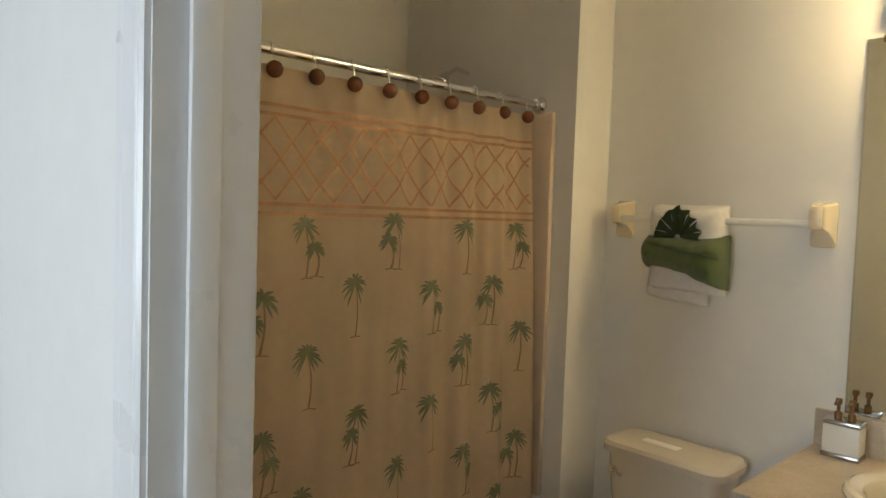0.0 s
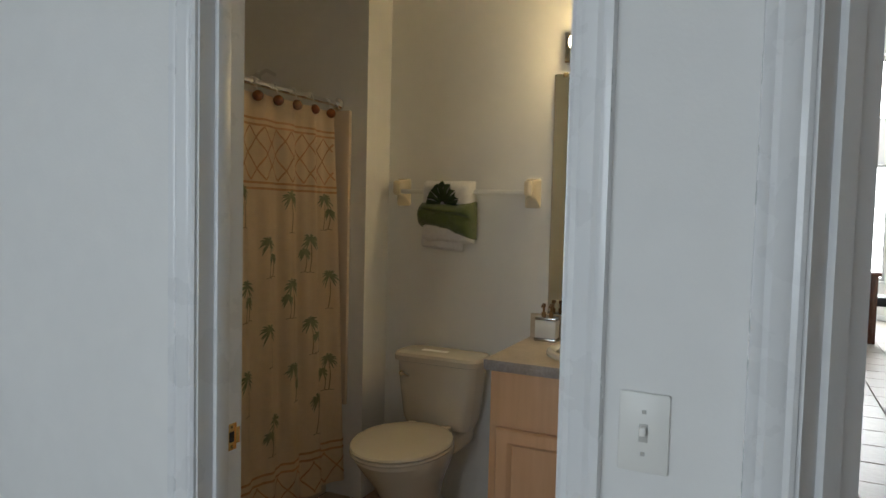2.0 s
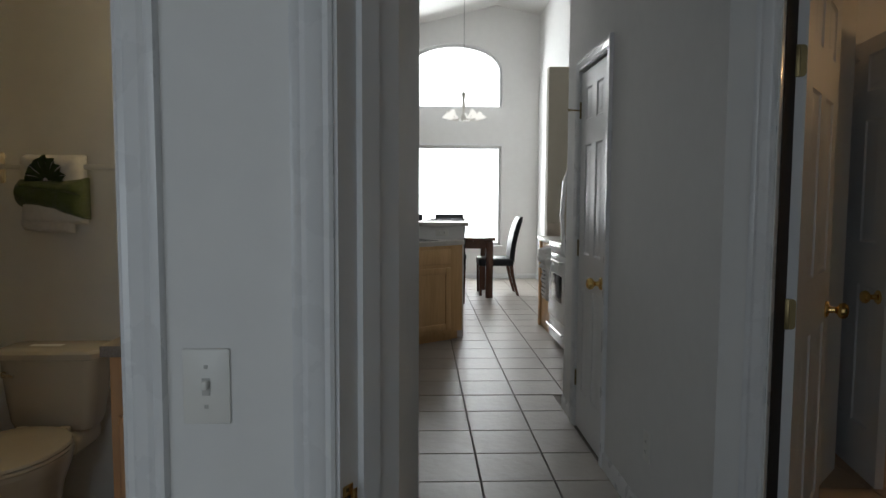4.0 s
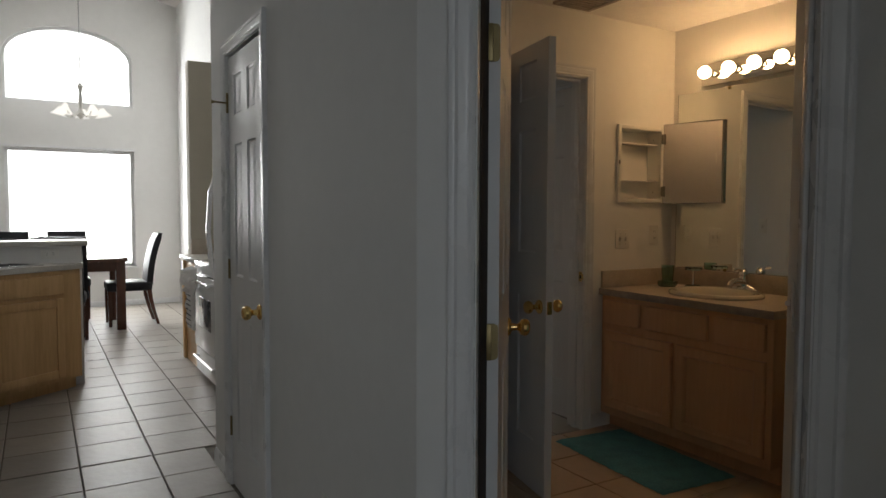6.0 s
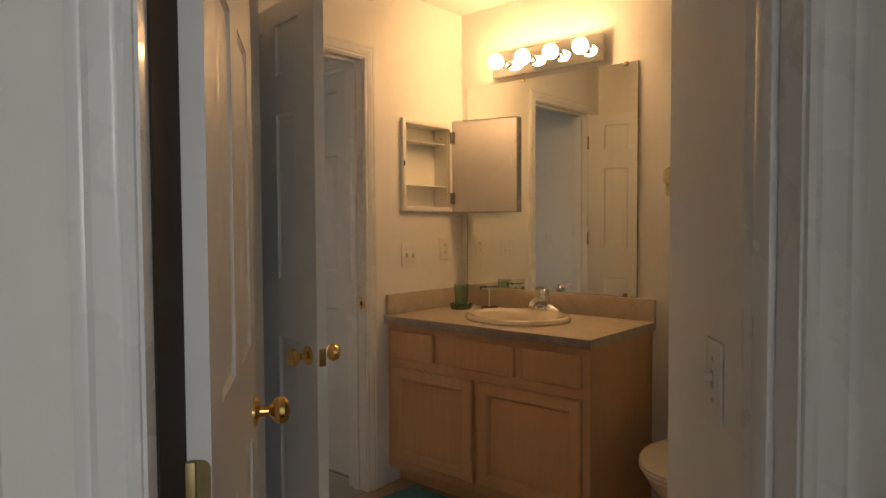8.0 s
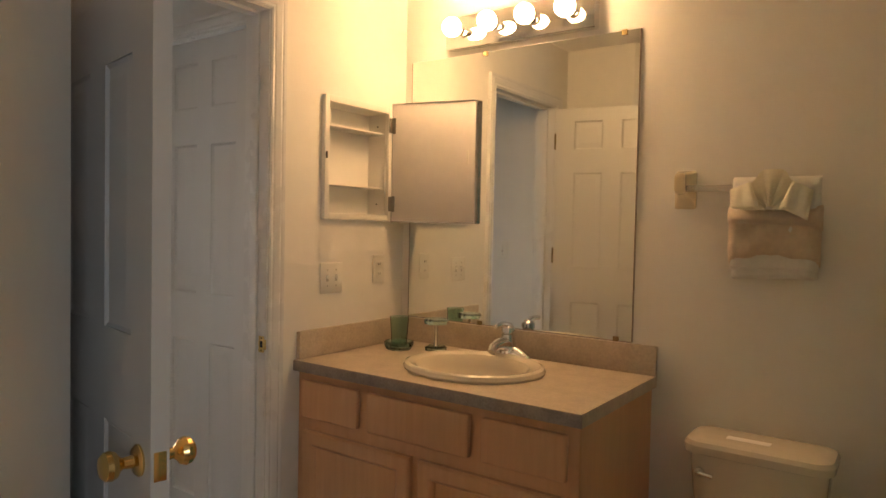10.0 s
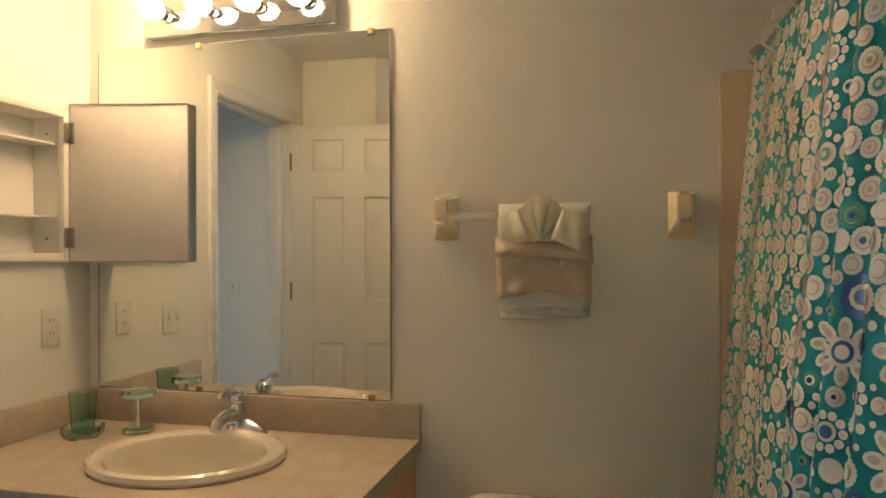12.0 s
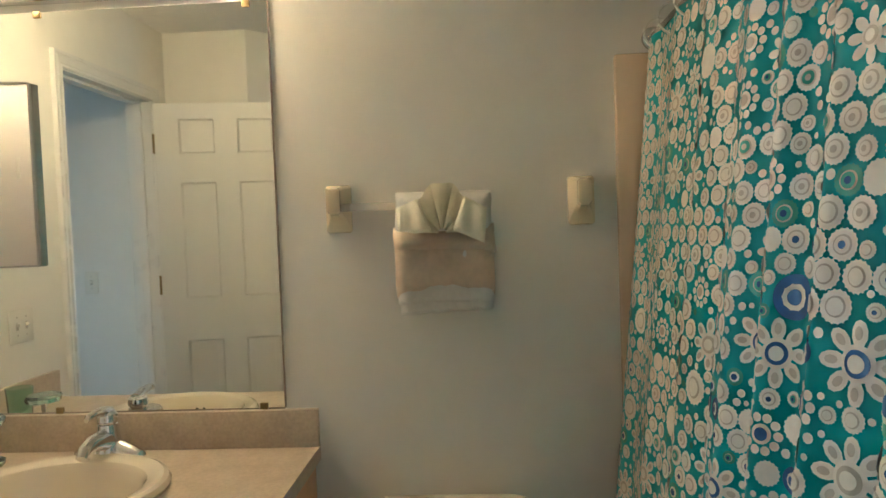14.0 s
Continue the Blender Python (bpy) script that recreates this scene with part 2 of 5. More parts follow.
def wall(name, p0, p1, thick, z1, openings=(), material=None, z0=0.0, label=""):
    """A wall whose face runs from p0 to p1, with its body to the left of that way."""
    m, length = frame2(p0, p1)
    bm = bmesh.new()
    s = 0.0
    for a, b, zb, zt in sorted(openings):
        bm_box(bm, s, a, 0, thick, z0, z1)
        if zb > z0:
            bm_box(bm, a, b, 0, thick, z0, zb)
        if zt < z1:
            bm_box(bm, a, b, 0, thick, zt, z1)
        s = b
    bm_box(bm, s, length, 0, thick, z0, z1)
    ob = structure(name, bm, material or WALL, label or "plain painted drywall wall", "wall")
    ob.matrix_basis = m
    return ob


CASING = ((0.0, 0.0), (0.0, 0.009), (0.006, 0.013), (0.014, 0.011), (0.020, 0.015), (0.038, 0.018), (0.046, 0.015), (0.052, 0.018), (0.060, 0.018), (0.062, 0.0))


def casing(name, m, s0, s1, zt, side, off=0.0, label="white moulded door casing"):
    """Moulded trim round an opening; side -1: on the face at y=0, +1: on the far face at y=off."""
    bm = bmesh.new()
    rings = []
    for (px, pz, dx, dz) in ((s0, 0.0, -1, 0), (s0, zt, -1, 1), (s1, zt, 1, 1), (s1, 0.0, 1, 0)):
        rings.append([(px + dx * (0.004 + u), off + side * v, pz + (dz * (0.004 + u) if dz else 0)) for u, v in CASING])
    bm_rings(bm, rings, True, True)
    ob = structure(name, bm, TRIM, label, "trim")
    ob.matrix_basis = m
    return ob


def jamb(name, m, s0, s1, zt, thick, stop, first=True):
    """Door lining with its stop; leaves the clear opening s0..s1."""
    bm = bmesh.new()
    t = 0.018
    bm_box(bm, s0 - t, s0, -0.002, thick + 0.002, 0, zt + t)
    bm_box(bm, s1, s1 + t, -0.002, thick + 0.002, 0, zt + t)
    bm_box(bm, s0, s1, -0.002, thick + 0.002, zt, zt + t)
    a, b = stop
    if first:
        bm_box(bm, s0, s0 + 0.011, a, b, 0, zt, bev=0.003)
    bm_box(bm, s1 - 0.011, s1, a, b, 0, zt, bev=0.003)
    bm_box(bm, s0 + 0.011, s1 - 0.011, a, b, zt - 0.011, zt)
    ob = structure(name, bm, TRIM, "white painted door jamb with stop", "door frame")
    ob.matrix_basis = m
    return ob


def strike(name, m):
    """Brass strike plate, its face towards +x."""
    t = thing(name, "small brass strike plate let into the jamb", "strike plate", m)
    bm = bmesh.new()
    bm_box(bm, 0, 0.0015, -0.014, 0.014, -0.028, 0.028, bev=0.0006)
    bm_box(bm, 0, 0.0017, 0.012, 0.024, -0.017, 0.017, bev=0.0006)
    part("plate", bm, BRASS, t)
    part("hole", box(0.0017, 0.002, -0.007, 0.007, -0.011, 0.011), BLACK, t)
    for z in (-0.021, 0.021):
        part("screw", box(0.0014, 0.0022, -0.003, 0.003, z - 0.003, z + 0.003, 0.001), STEEL, t)
    return t


def knob_mesh():
    return to_mesh("knob", lathe([(0.0, 0.0), (0.031, 0.0), (0.031, 0.004), (0.026, 0.009), (0.013, 0.012), (0.011, 0.03), (0.015, 0.036), (0.025, 0.043),
                                  (0.029, 0.053), (0.027, 0.063), (0.020, 0.070), (0.008, 0.073), (0.0, 0.073)], 24, cap=False), BRASS)


KNOB = knob_mesh()


def panel_door(name, m, w, label, h=2.02, knob_z=0.90, hinges=(0.27, 0.98, 1.76), hinge_side=-1, knobs=(1, -1), zs=((0.23, 0.85), (1.035, 1.615), (1.755, 1.93))):
    """Six-panel door leaf: hinge edge at x=0, leaf along +x, thickness centred on y=0."""
    t = 0.0175
    d = thing(name, label, "door", m)
    part("core", box(0.002, w - 0.002, -0.010, 0.010, 0.012, h - 0.002), DOORP, d)
    st = 0.11 if w > 0.62 else 0.10
    mid = 0.105 if w > 0.62 else 0.09
    part("stile", box(0, st, -t, t, 0.01, h), DOORP, d)
    part("stile", box(w - st, w, -t, t, 0.01, h), DOORP, d)
    edges = [0.01] + [z for p in zs for z in p] + [h]
    for z0, z1 in zip(edges[::2], edges[1::2]):
        part("rail", box(st, w - st, -t, t, z0, z1), DOORP, d)
    for z0, z1 in zs:
        part("mullion", box(w / 2 - mid / 2, w / 2 + mid / 2, -t, t, z0, z1), DOORP, d)
    for z0, z1 in zs:
        for x0, x1 in ((st, w / 2 - mid / 2), (w / 2 + mid / 2, w - st)):
            bm = bmesh.new()
            for s in (-1, 1):
                lv = ((0.002, 0.0165), (0.009, 0.0115), (0.018, 0.0115), (0.034, 0.0160), (0.038, 0.0160))
                rings = [[(x0 + i, s * y, z0 + i), (x1 - i, s * y, z0 + i), (x1 - i, s * y, z1 - i), (x0 + i, s * y, z1 - i)] for i, y in lv]
                vr = bm_rings(bm, rings, True, False)
                bm.faces.new(vr[-1])
            part("panel", bm, DOORP, d)
    for s in knobs:
        k = part("knob", KNOB, None, d, "polished brass knob", pose(w - 0.06, s * t, knob_z, -90 * s, 0, 0))
    part("latch", box(w, w + 0.0015, -0.012, 0.012, knob_z - 0.028, knob_z + 0.028, 0.0005), BRASS, d)
    for z in hinges:
        bm = bmesh.new()
        leaf = []
        for sy_, sz_, a0 in ((1, 1, 0), (-1, 1, 90), (-1, -1, 180), (1, -1, 270)):
            leaf += [(sy_ * (t - 0.013) + 0.012 * math.cos(radians(a0 + 22.5 * q)), z + sz_ * 0.033 + 0.012 * math.sin(radians(a0 + 22.5 * q))) for q in range(5)]
        bm_rings(bm, [[(x_, p, q) for p, q in leaf] for x_ in (-0.002, 0.0)])
        bm_tube(bm, [(-0.004, hinge_side * (t + 0.004), z - 0.045), (-0.004, hinge_side * (t + 0.004), z + 0.045)], 0.0055, 8)
        bm_box(bm, -0.010, -0.0016, hinge_side * t * 0.55 - 0.010, hinge_side * t * 0.55 + 0.010, z - 0.045, z + 0.045, bev=0.002)
        part("hinge", bm, STEEL, d, "aged brass hinge")
    return d


def switch_plate(name, m, gangs=1, outlet=False):
    """Cover plate facing -y, its centre at the origin."""
    w = 0.035 + 0.023 * (gangs - 1) + (0 if gangs == 1 else 0.0)
    t = thing(name, "white outlet cover plate with two sockets" if outlet else "white toggle switch in its cover plate" if gangs == 1 else "white double toggle switch plate", "outlet" if outlet else "light switch", m)
    part("plate", box(-w, w, -0.006, 0, -0.057, 0.057, 0.003), PLATE, t)
    for g in range(gangs):
        x = (g - (gangs - 1) / 2) * 0.046
        if outlet:
            for z in (-0.020, 0.020):
                part("socket", box(x - 0.017, x + 0.017, -0.0075, -0.006, z - 0.014, z + 0.014, 0.001), PLATE, t)
                bm = bmesh.new()
                bm_box(bm, x - 0.007, x - 0.005, -0.0079, -0.0075, z - 0.004, z + 0.006)
                bm_box(bm, x + 0.005, x + 0.007, -0.0079, -0.0075, z - 0.004, z + 0.006)
                part("slots", bm, BLACK, t)
        else:
            part("collar", box(x - 0.006, x + 0.006, -0.0072, -0.006, -0.013, 0.013, 0.0005), PLATEG, t)
            part("toggle", box(x - 0.0042, x + 0.0042, -0.018, -0.005, -0.002, 0.010, 0.0015), PLATE, t)
            for z in (-0.030, 0.030):
                part("screw", box(x - 0.003, x + 0.003, -0.0068, -0.0058, z - 0.003, z + 0.003, 0.001), PLATEG, t)
    return t

# ---- large structure ----


def prism2(pts, z0, z1):
    bm = bmesh.new()
    bm_rings(bm, [[(x, y, z) for x, y in pts] for z in (z0, z1)])
    return bm


H = 2.40
WT = 0.115
DH = 2.035
# bedroom wall with the bathroom door and the hall opening (its face looks to -y)
Y0 = 0.205
AX0, AX1 = -0.635, 0.083
mA, _ = frame2((-3.0, Y0), (0.385, Y0))
wall("wall_bedroom_north", (-3.0, Y0), (0.385, Y0), WT, H, [(AX0 + 3.0 - 0.018, AX1 + 3.0 + 0.018, 0, DH + 0.018)], label="pale painted bedroom wall with door opening")
jamb("door_frame_bath_a", mA, AX0 + 3.0, AX1 + 3.0, DH, WT, (0.036, 0.072))
casing("trim_bath_a_door", mA, AX0 + 3.0, AX1 + 3.0, DH, -1)
casing("trim_bath_a_door_inner", mA, AX0 + 3.0, AX1 + 3.0, DH, 1, WT)
strike("strike_plate", pose(AX0, Y0 + 0.09, 0.83, 0, 0, 0))
strike("strike_plate", pose(AX1, Y0 + 0.09, 0.86, 0, 0, 180))
# end of that wall: the hall door's lining
HX = 0.385
structure("door_frame_hall", prism2([(HX, Y0 - 0.002), (HX + 0.018, Y0 - 0.002), (0.425, 0.262), (0.434, 0.258), (0.458, 0.298), (0.449, 0.304), (0.487, 0.36), (0.40, 0.36), (HX, Y0 + 0.05)], 0, H), JAMBP, "white painted hall door jamb with stop", "door frame")
bm = bmesh.new()
bm_rings(bm, [[(HX + 0.012 - u, Y0 - v, z) for u, v in CASING] for z in (0.0, DH + 0.06)])
structure("trim_hall_door", bm, TRIM, "white moulded casing beside the hall opening", "trim")
strike("strike_plate", pose(HX + 0.026, Y0 + 0.016, 0.815, 0, 0, -34))
switch_plate("light_switch", pose(0.207, Y0, 1.005))

# bath A shell
BY = 1.98
TX = -2.13
wall("wall_bath_a_towel", (-1.25, BY), (0.32, BY), WT, H, material=WALLB, label="pale painted bathroom wall behind the toilet")
bm = bmesh.new()
bm_box(bm, TX, -1.25, 1.78, BY + WT, 0, H)
structure("wall_bath_a_tub_end", bm, WALLB, "painted stub wall at the tub's end", "wall")
wall("wall_bath_a_tub_back", (TX, 0.2), (TX, BY + WT), WT, H, material=WALLB, label="painted wall behind the bathtub")
# hall left wall
wall("wall_hall_left", (0.52, 1.04), (0.487, 0.36), -0.14, H, label="pale hall wall beside the opening")
wall("wall_hall_far_left", (0.25, 3.54), (0.25, 1.0), -0.04, 4.6, label="pale hall wall")
wall("wall_hall_return", (0.385, 1.035), (0.21, 1.035), 0.1, H, label="pale wall return")
wall("wall_kitchen_return", (0.25, 3.54), (-4.0, 3.54), WT, 4.6, label="pale kitchen wall")
wall("wall_kitchen_above_hall", (1.4, 2.7), (0.21, 2.7), 0.2, 4.6, z0=H + 0.001, label="pale wall above the hall")
# hall right wall with the closet door
CL0, CL1, CLH = 2.378, 2.922, 1.968
wall("wall_hall_right", (1.40, 3.25), (1.40, 1.14), WT, 4.6, [(3.25 - CL1 - 0.018, 3.25 - CL0 + 0.018, 0, CLH + 0.018)], label="pale hall wall with a closet door")
mC, _ = frame2((1.40, 3.25), (1.40, 1.14))
jamb("door_frame_closet", mC, 3.25 - CL1, 3.25 - CL0, CLH, WT, (0.042, 0.078))
casing("trim_closet_door", mC, 3.25 - CL1, 3.25 - CL0, CLH, -1)
panel_door("door_closet", pose(1.400 + 0.0195, CL1 - 0.003, 0, 0, 0, -90), CL1 - CL0 - 0.006, "white six-panel closet door, closed, in the hall wall", hinge_side=-1, knobs=(-1,), knob_z=0.87, h=1.955, hinges=(0.28, 1.01, 1.76), zs=((0.23, 0.80), (0.985, 1.565), (1.695, 1.865)))
wall("wall_kitchen_near", (2.45, 3.25), (1.515, 3.25), -0.1, 4.6, label="pale wall closing the kitchen side")
# diagonal wall with bath B's door
D0 = Vector((1.40, 1.14))
DD = Vector((1, -1)).normalized()
mD, _ = frame2((1.40, 1.14), (2.90, -0.36))
JS0, JS1 = 0.142, 0.832
wall("wall_diagonal", (1.40, 1.14), (2.90, -0.36), WT, H, [(JS0 - 0.018, JS1 + 0.018, 0, DH + 0.018)], label="pale diagonal wall with the bathroom door")
jamb("door_frame_bath_b", mD, JS0, JS1, DH, WT, (0.040, 0.076), first=False)
casing("trim_bath_b_door", mD, JS0, JS1, DH, -1)
# thin dark strip stands in for the shade in the hinge gap
bm = bmesh.new()
bm_box(bm, JS0 + 0.0002, JS0 + 0.003, 0.024, WT + 0.004, 0.0, DH)
ob = structure("trim_hinge_gap", bm, mat("hinge_gap_shade", (0.035, 0.028, 0.024), 0.8, vary=0.2), "dark strip painted as shade along the hinge side of the jamb", "trim")
ob.matrix_basis = mD
strike("strike_plate", mD @ pose(JS1, 0.095, 0.86, 0, 0, 180))
panel_door("door_bath_b", mD @ pose(JS0 + 0.013, WT + 0.008, 0, 0, 0, 96.3), 0.655, "white six-panel bathroom door standing open", knob_z=0.89, hinge_side=1, hinges=(0.27, 0.952, 1.675))
# bath B shell
MX, CY = 4.09, 2.70
wall("wall_bath_b_mirror", (MX, CY), (MX, -0.2), WT, H, material=WALLB, label="pale bathroom wall with the mirror and towel bar")
D2A, D2B = 2.665, 3.35
wall("wall_bath_b_cabinet", (2.10, CY), (MX + WT, CY), WT, H, [(D2A - 2.10 - 0.018, D2B - 2.10 + 0.018, 0, DH + 0.018), (3.615 - 2.10, 3.97 - 2.10, 1.35, 1.78)], material=WALLB, label="pale bathroom wall with a second door")
m2, _ = frame2((2.10, CY), (MX, CY))
jamb("door_frame_second", m2, D2A - 2.10, D2B - 2.10, DH, WT, (0.042, 0.078))
casing("trim_second_door", m2, D2A - 2.10, D2B - 2.10, DH, -1)
casing("trim_second_door_far", m2, D2A - 2.10, D2B - 2.10, DH, 1, WT)
strike("strike_plate", pose(D2B, CY + 0.02, 0.90, 0, 0, 180))
panel_door("door_second", pose(D2A + 0.012, CY - 0.024, 0, 0, 0, -101.5), 0.655, "white six-panel bathroom door swung wide open", knob_z=0.855, hinge_side=1, hinges=(0.36, 1.16, 1.83), zs=((0.24, 0.89), (1.09, 1.645), (1.78, 1.945)))
# left of bath B, and the stub beside the tub
bm = bmesh.new()
pts = [(1.47, 1.235), (2.50, 2.28), (2.50, 2.70), (2.39, 2.70), (2.39, 2.33), (1.40, 1.33)]
bm_rings(bm, [[(x, y, z) for x, y in pts] for z in (0, H)])
structure("wall_bath_b_left", bm, WALLB, "pale bathroom wall beside the door", "wall")
bm = bmesh.new()
pts = [(2.072, 0.634), (2.40, 0.86), (2.52, 0.86), (2.52, -0.2), (2.42, -0.2), (2.42, 0.60), (2.165, 0.575)]
bm_rings(bm, [[(x, y, z) for x, y in pts] for z in (0, H)])
structure("wall_bath_b_stub", bm, WALLB, "pale painted stub wall at the tub's end", "wall")
wall("wall_bath_b_tub_back", (4.2, -0.10), (2.42, -0.10), WT, H, material=WALLB, label="painted wall behind the bathtub")
# bedroom shell with its window
wall("wall_bedroom_west", (-3.0, -3.2), (-3.0, 0.3), WT, H)
wall("wall_bedroom_south", (2.9, -3.2), (-3.0, -3.2), WT, H, [(2.7, 4.3, 0.75, 2.05)], label="pale bedroom wall with a window")
# unseen walls, added to keep the window's light off the diagonal wall
wall("wall_bedroom_east", (1.0, -0.64), (1.0, -3.2), WT, H)
wall("wall_entry_south", (2.95, -0.64), (1.0, -0.64), WT, H)
wall("wall_entry_east", (2.9, -0.30), (2.9, -0.70), WT, H)
# back room seen through the second door
wall("wall_back_room_left", (2.50, CY + WT), (2.50, 5.2), WT, H)
wall("wall_back_room_right", (3.42, 5.2), (3.42, CY + WT), WT, H, [(5.2 - 3.47, 5.2 - 2.84, 0, DH + 0.018)], label="pale wall with a closed door")
m3, _ = frame2((3.42, 5.2), (3.42, CY + WT))
casing("trim_back_room_door", m3, 5.2 - 3.45, 5.2 - 2.86, DH, -1)
jamb("door_frame_back_room", m3, 5.2 - 3.452, 5.2 - 2.858, DH, WT, (0.042, 0.078))
back_door = panel_door("door_back_room", pose(3.42 + 0.0195, 3.449, 0, 0, 0, -90), 0.588, "white six-panel door in blue daylight, closed", hinge_side=-1, knobs=(), hinges=(0.46, 1.13, 1.80))
for z in (0.46, 1.13, 1.80):
    part("hinge_plate", box(-0.012, 0.012, -0.0250, -0.0178, z - 0.045, z + 0.045, 0.002), STEEL, back_door, "aged brass hinge plate")
wall("wall_back_room_north", (2.40, 5.2), (3.5, 5.2), WT, H, [(0.62, 0.98, 0.8, 2.0)])
switch_plate("light_switch", pose(2.50, 3.13, 1.17, 0, 0, 90))
# kitchen and dining shell
FY = 9.82
RX = 2.36
wall("wall_dining_right", (RX, FY), (RX, 3.25), WT, 4.7, label="white dining room wall")
bm = bmesh.new()
WX0, WX1 = 0.31, 1.79
for (a, b, c, d) in ((-4.0, WX0, 0, 4.7), (WX1, RX + WT, 0, 4.7), (WX0, WX1, 0, 0.53), (WX0, WX1, 2.08, 2.66)):
    bm_box(bm, a, b, FY, FY + 0.15, c, d)
# the arch
n = 16
cx, hw = (WX0 + WX1) / 2, (WX1 - WX0) / 2
arc = [(cx - hw * math.cos(math.pi * i / n), 3.24 + 0.40 * math.sin(math.pi * i / n)) for i in range(n + 1)]
for (x0, z0), (x1, z1) in zip(arc, arc[1:]):
    bm_rings(bm, [[(x0, y, z0), (x1, y, z1), (x1, y, 4.7), (x0, y, 4.7)] for y in (FY, FY + 0.15)])
structure("wall_dining_windows", bm, WALL, "white dining wall with a window and an arched window above", "wall")
wall("wall_living_left", (-4.0, 3.5), (-4.0, 10.0), WT, 4.7)
bm = bmesh.new()
RZ, rx = 4.22, 1.68
for x0, z0, x1, z1 in ((-4.1, RZ - 0.25 * (rx + 4.1), rx, RZ), (rx, RZ, RX + 0.1, RZ - 0.20 * (RX + 0.1 - rx))):
    bm_rings(bm, [[(x0, y, z0), (x1, y, z1), (x1, y, z1 + 0.1), (x0, y, z0 + 0.1)] for y in (2.4, FY + 0.1)])
structure("ceiling_vault", bm, CEIL, "white vaulted ceiling", "ceiling")
# partition between stove and dining room
bm = bmesh.new()
bm_box(bm, 1.80, RX, 6.0, 6.12, 0, 2.58)
structure("wall_partition", bm, BEIGEW, "beige half-height kitchen partition wall", "wall")
# ceilings and floors
structure("ceiling_flat", box(-3.1, 4.3, -3.4, 2.6, H, H + 0.1), CEIL, "white textured flat ceiling", "ceiling")
structure("ceiling_back_room", box(2.48, 4.3, 2.6, 5.4, H, H + 0.1), CEIL, "white textured flat ceiling", "ceiling")
structure("ground", box(-60, 60, -60, 60, -0.4, -0.30), GROUT, "bare ground under and around the house", "ground")
structure("floor_slab", box(-4.1, 4.3, -3.4, 10.0, -0.28, -0.004), GROUT, "grout bed under the floor tiles", "floor")
structure("carpet_bedroom", box(-3.0, 2.9, -3.2, -0.10, -0.004, 0.010), CARPET, "beige bedroom carpet", "carpet")
structure("backdrop_sky", box(-8, 12, 14.0, 14.1, -2, 9), OUTSIDE, "bright overcast sky outside", "backdrop")
# windows
def window(name, label, arch):
    w = thing(name, label, "window", kind="structure")
    y = FY + 0.06
    if arch:
        bm = bmesh.new()
        ins = 0.035
        ring = lambda k: [(WX0 + k, 2.66 + k)] + [(cx + (x - cx) * (hw - k) / hw, 3.24 + (z - 3.24) * (0.40 - k) / 0.40) for x, z in arc] + [(WX1 - k, 2.66 + k)]
        a, b = ring(0.0), ring(ins)
        bm_rings(bm, [[(x, y, z) for x, z in a], [(x, y, z) for x, z in b], [(x, y + 0.05, z) for x, z in b], [(x, y + 0.05, z) for x, z in a], [(x, y, z) for x, z in a]], True, False)
        part("window_frame", bm, TRIM, w)
    else:
        bm = bmesh.new()
        for a, b, c, d in ((WX0, WX0 + 0.04, 0.53, 2.08), (WX1 - 0.04, WX1, 0.53, 2.08), (WX0 + 0.04, WX1 - 0.04, 0.53, 0.57), (WX0 + 0.04, WX1 - 0.04, 2.04, 2.08)):
            bm_box(bm, a, b, y, y + 0.05, c, d, bev=0.003)
        part("window_frame", bm, TRIM, w)
        part("window_sill", box(WX0 - 0.03, WX1 + 0.03, FY - 0.05, FY + 0.06, 0.505, 0.53, 0.005), TRIM, w)
        bm = bmesh.new()
        for a, b, c, d in ((WX0 - 0.02, WX1 + 0.02, 2.08, 2.11),):
            bm_box(bm, a, b, FY - 0.012, FY, c, d)
        part("head_trim", bm, TRIM, w)
    return w
window("window_1", "bright dining window with white frame", False)
window("window_2", "arched window high above the dining window", True)

# ---- bathroom things ----


def vanity(name, label, m, length, depth, top, drawers, doors):
    """Cabinet along local +x, front at y=-depth, back on y=0."""
    v = thing(name, label, "vanity cabinet", m)
    h = top - 0.038
    for x in (0.0, length - 0.018):
        part("side_panel", box(x, x + 0.018, -depth + 0.02, -0.002, 0.09, h), OAK, v)
    part("bottom_panel", box(0.018, length - 0.018, -depth + 0.02, -0.013, 0.09, 0.108), OAK, v)
    part("back_panel", box(0.018, length - 0.018, -0.012, -0.002, 0.09, h), OAK, v)
    part("toe_kick", box(0.0, length, -depth + 0.075, -0.002, 0.0, 0.0895), OAK, v)
    f = -depth
    bm = box(0, length, f, f + 0.0195, 0.09, h, 0.001)
    part("face_frame", bm, OAK, v)
    for x0, x1 in drawers:
        part("drawer_front", box(x0, x1, f - 0.024, f - 0.001, h - 0.160, h - 0.028, 0.007, 3), OAK, v)
    for x0, x1 in doors:
        z0, z1 = 0.135, h - 0.205
        d = part("door", box(x0 + 0.05, x1 - 0.05, f - 0.008, f - 0.001, z0 + 0.05, z1 - 0.05), OAK, v)
        bm = bmesh.new()
        lv = ((0.0, f - 0.001), (0.0, f - 0.018), (0.006, f - 0.024), (0.046, f - 0.024), (0.052, f - 0.020), (0.060, f - 0.0085), (0.060, f - 0.001))
        bm_rings(bm, [[(x0 + i, y, z0 + i), (x1 - i, y, z0 + i), (x1 - i, y, z1 - i), (x0 + i, y, z1 - i)] for i, y in lv], True, False)
        part("door_frame", bm, OAK, d)
    return v


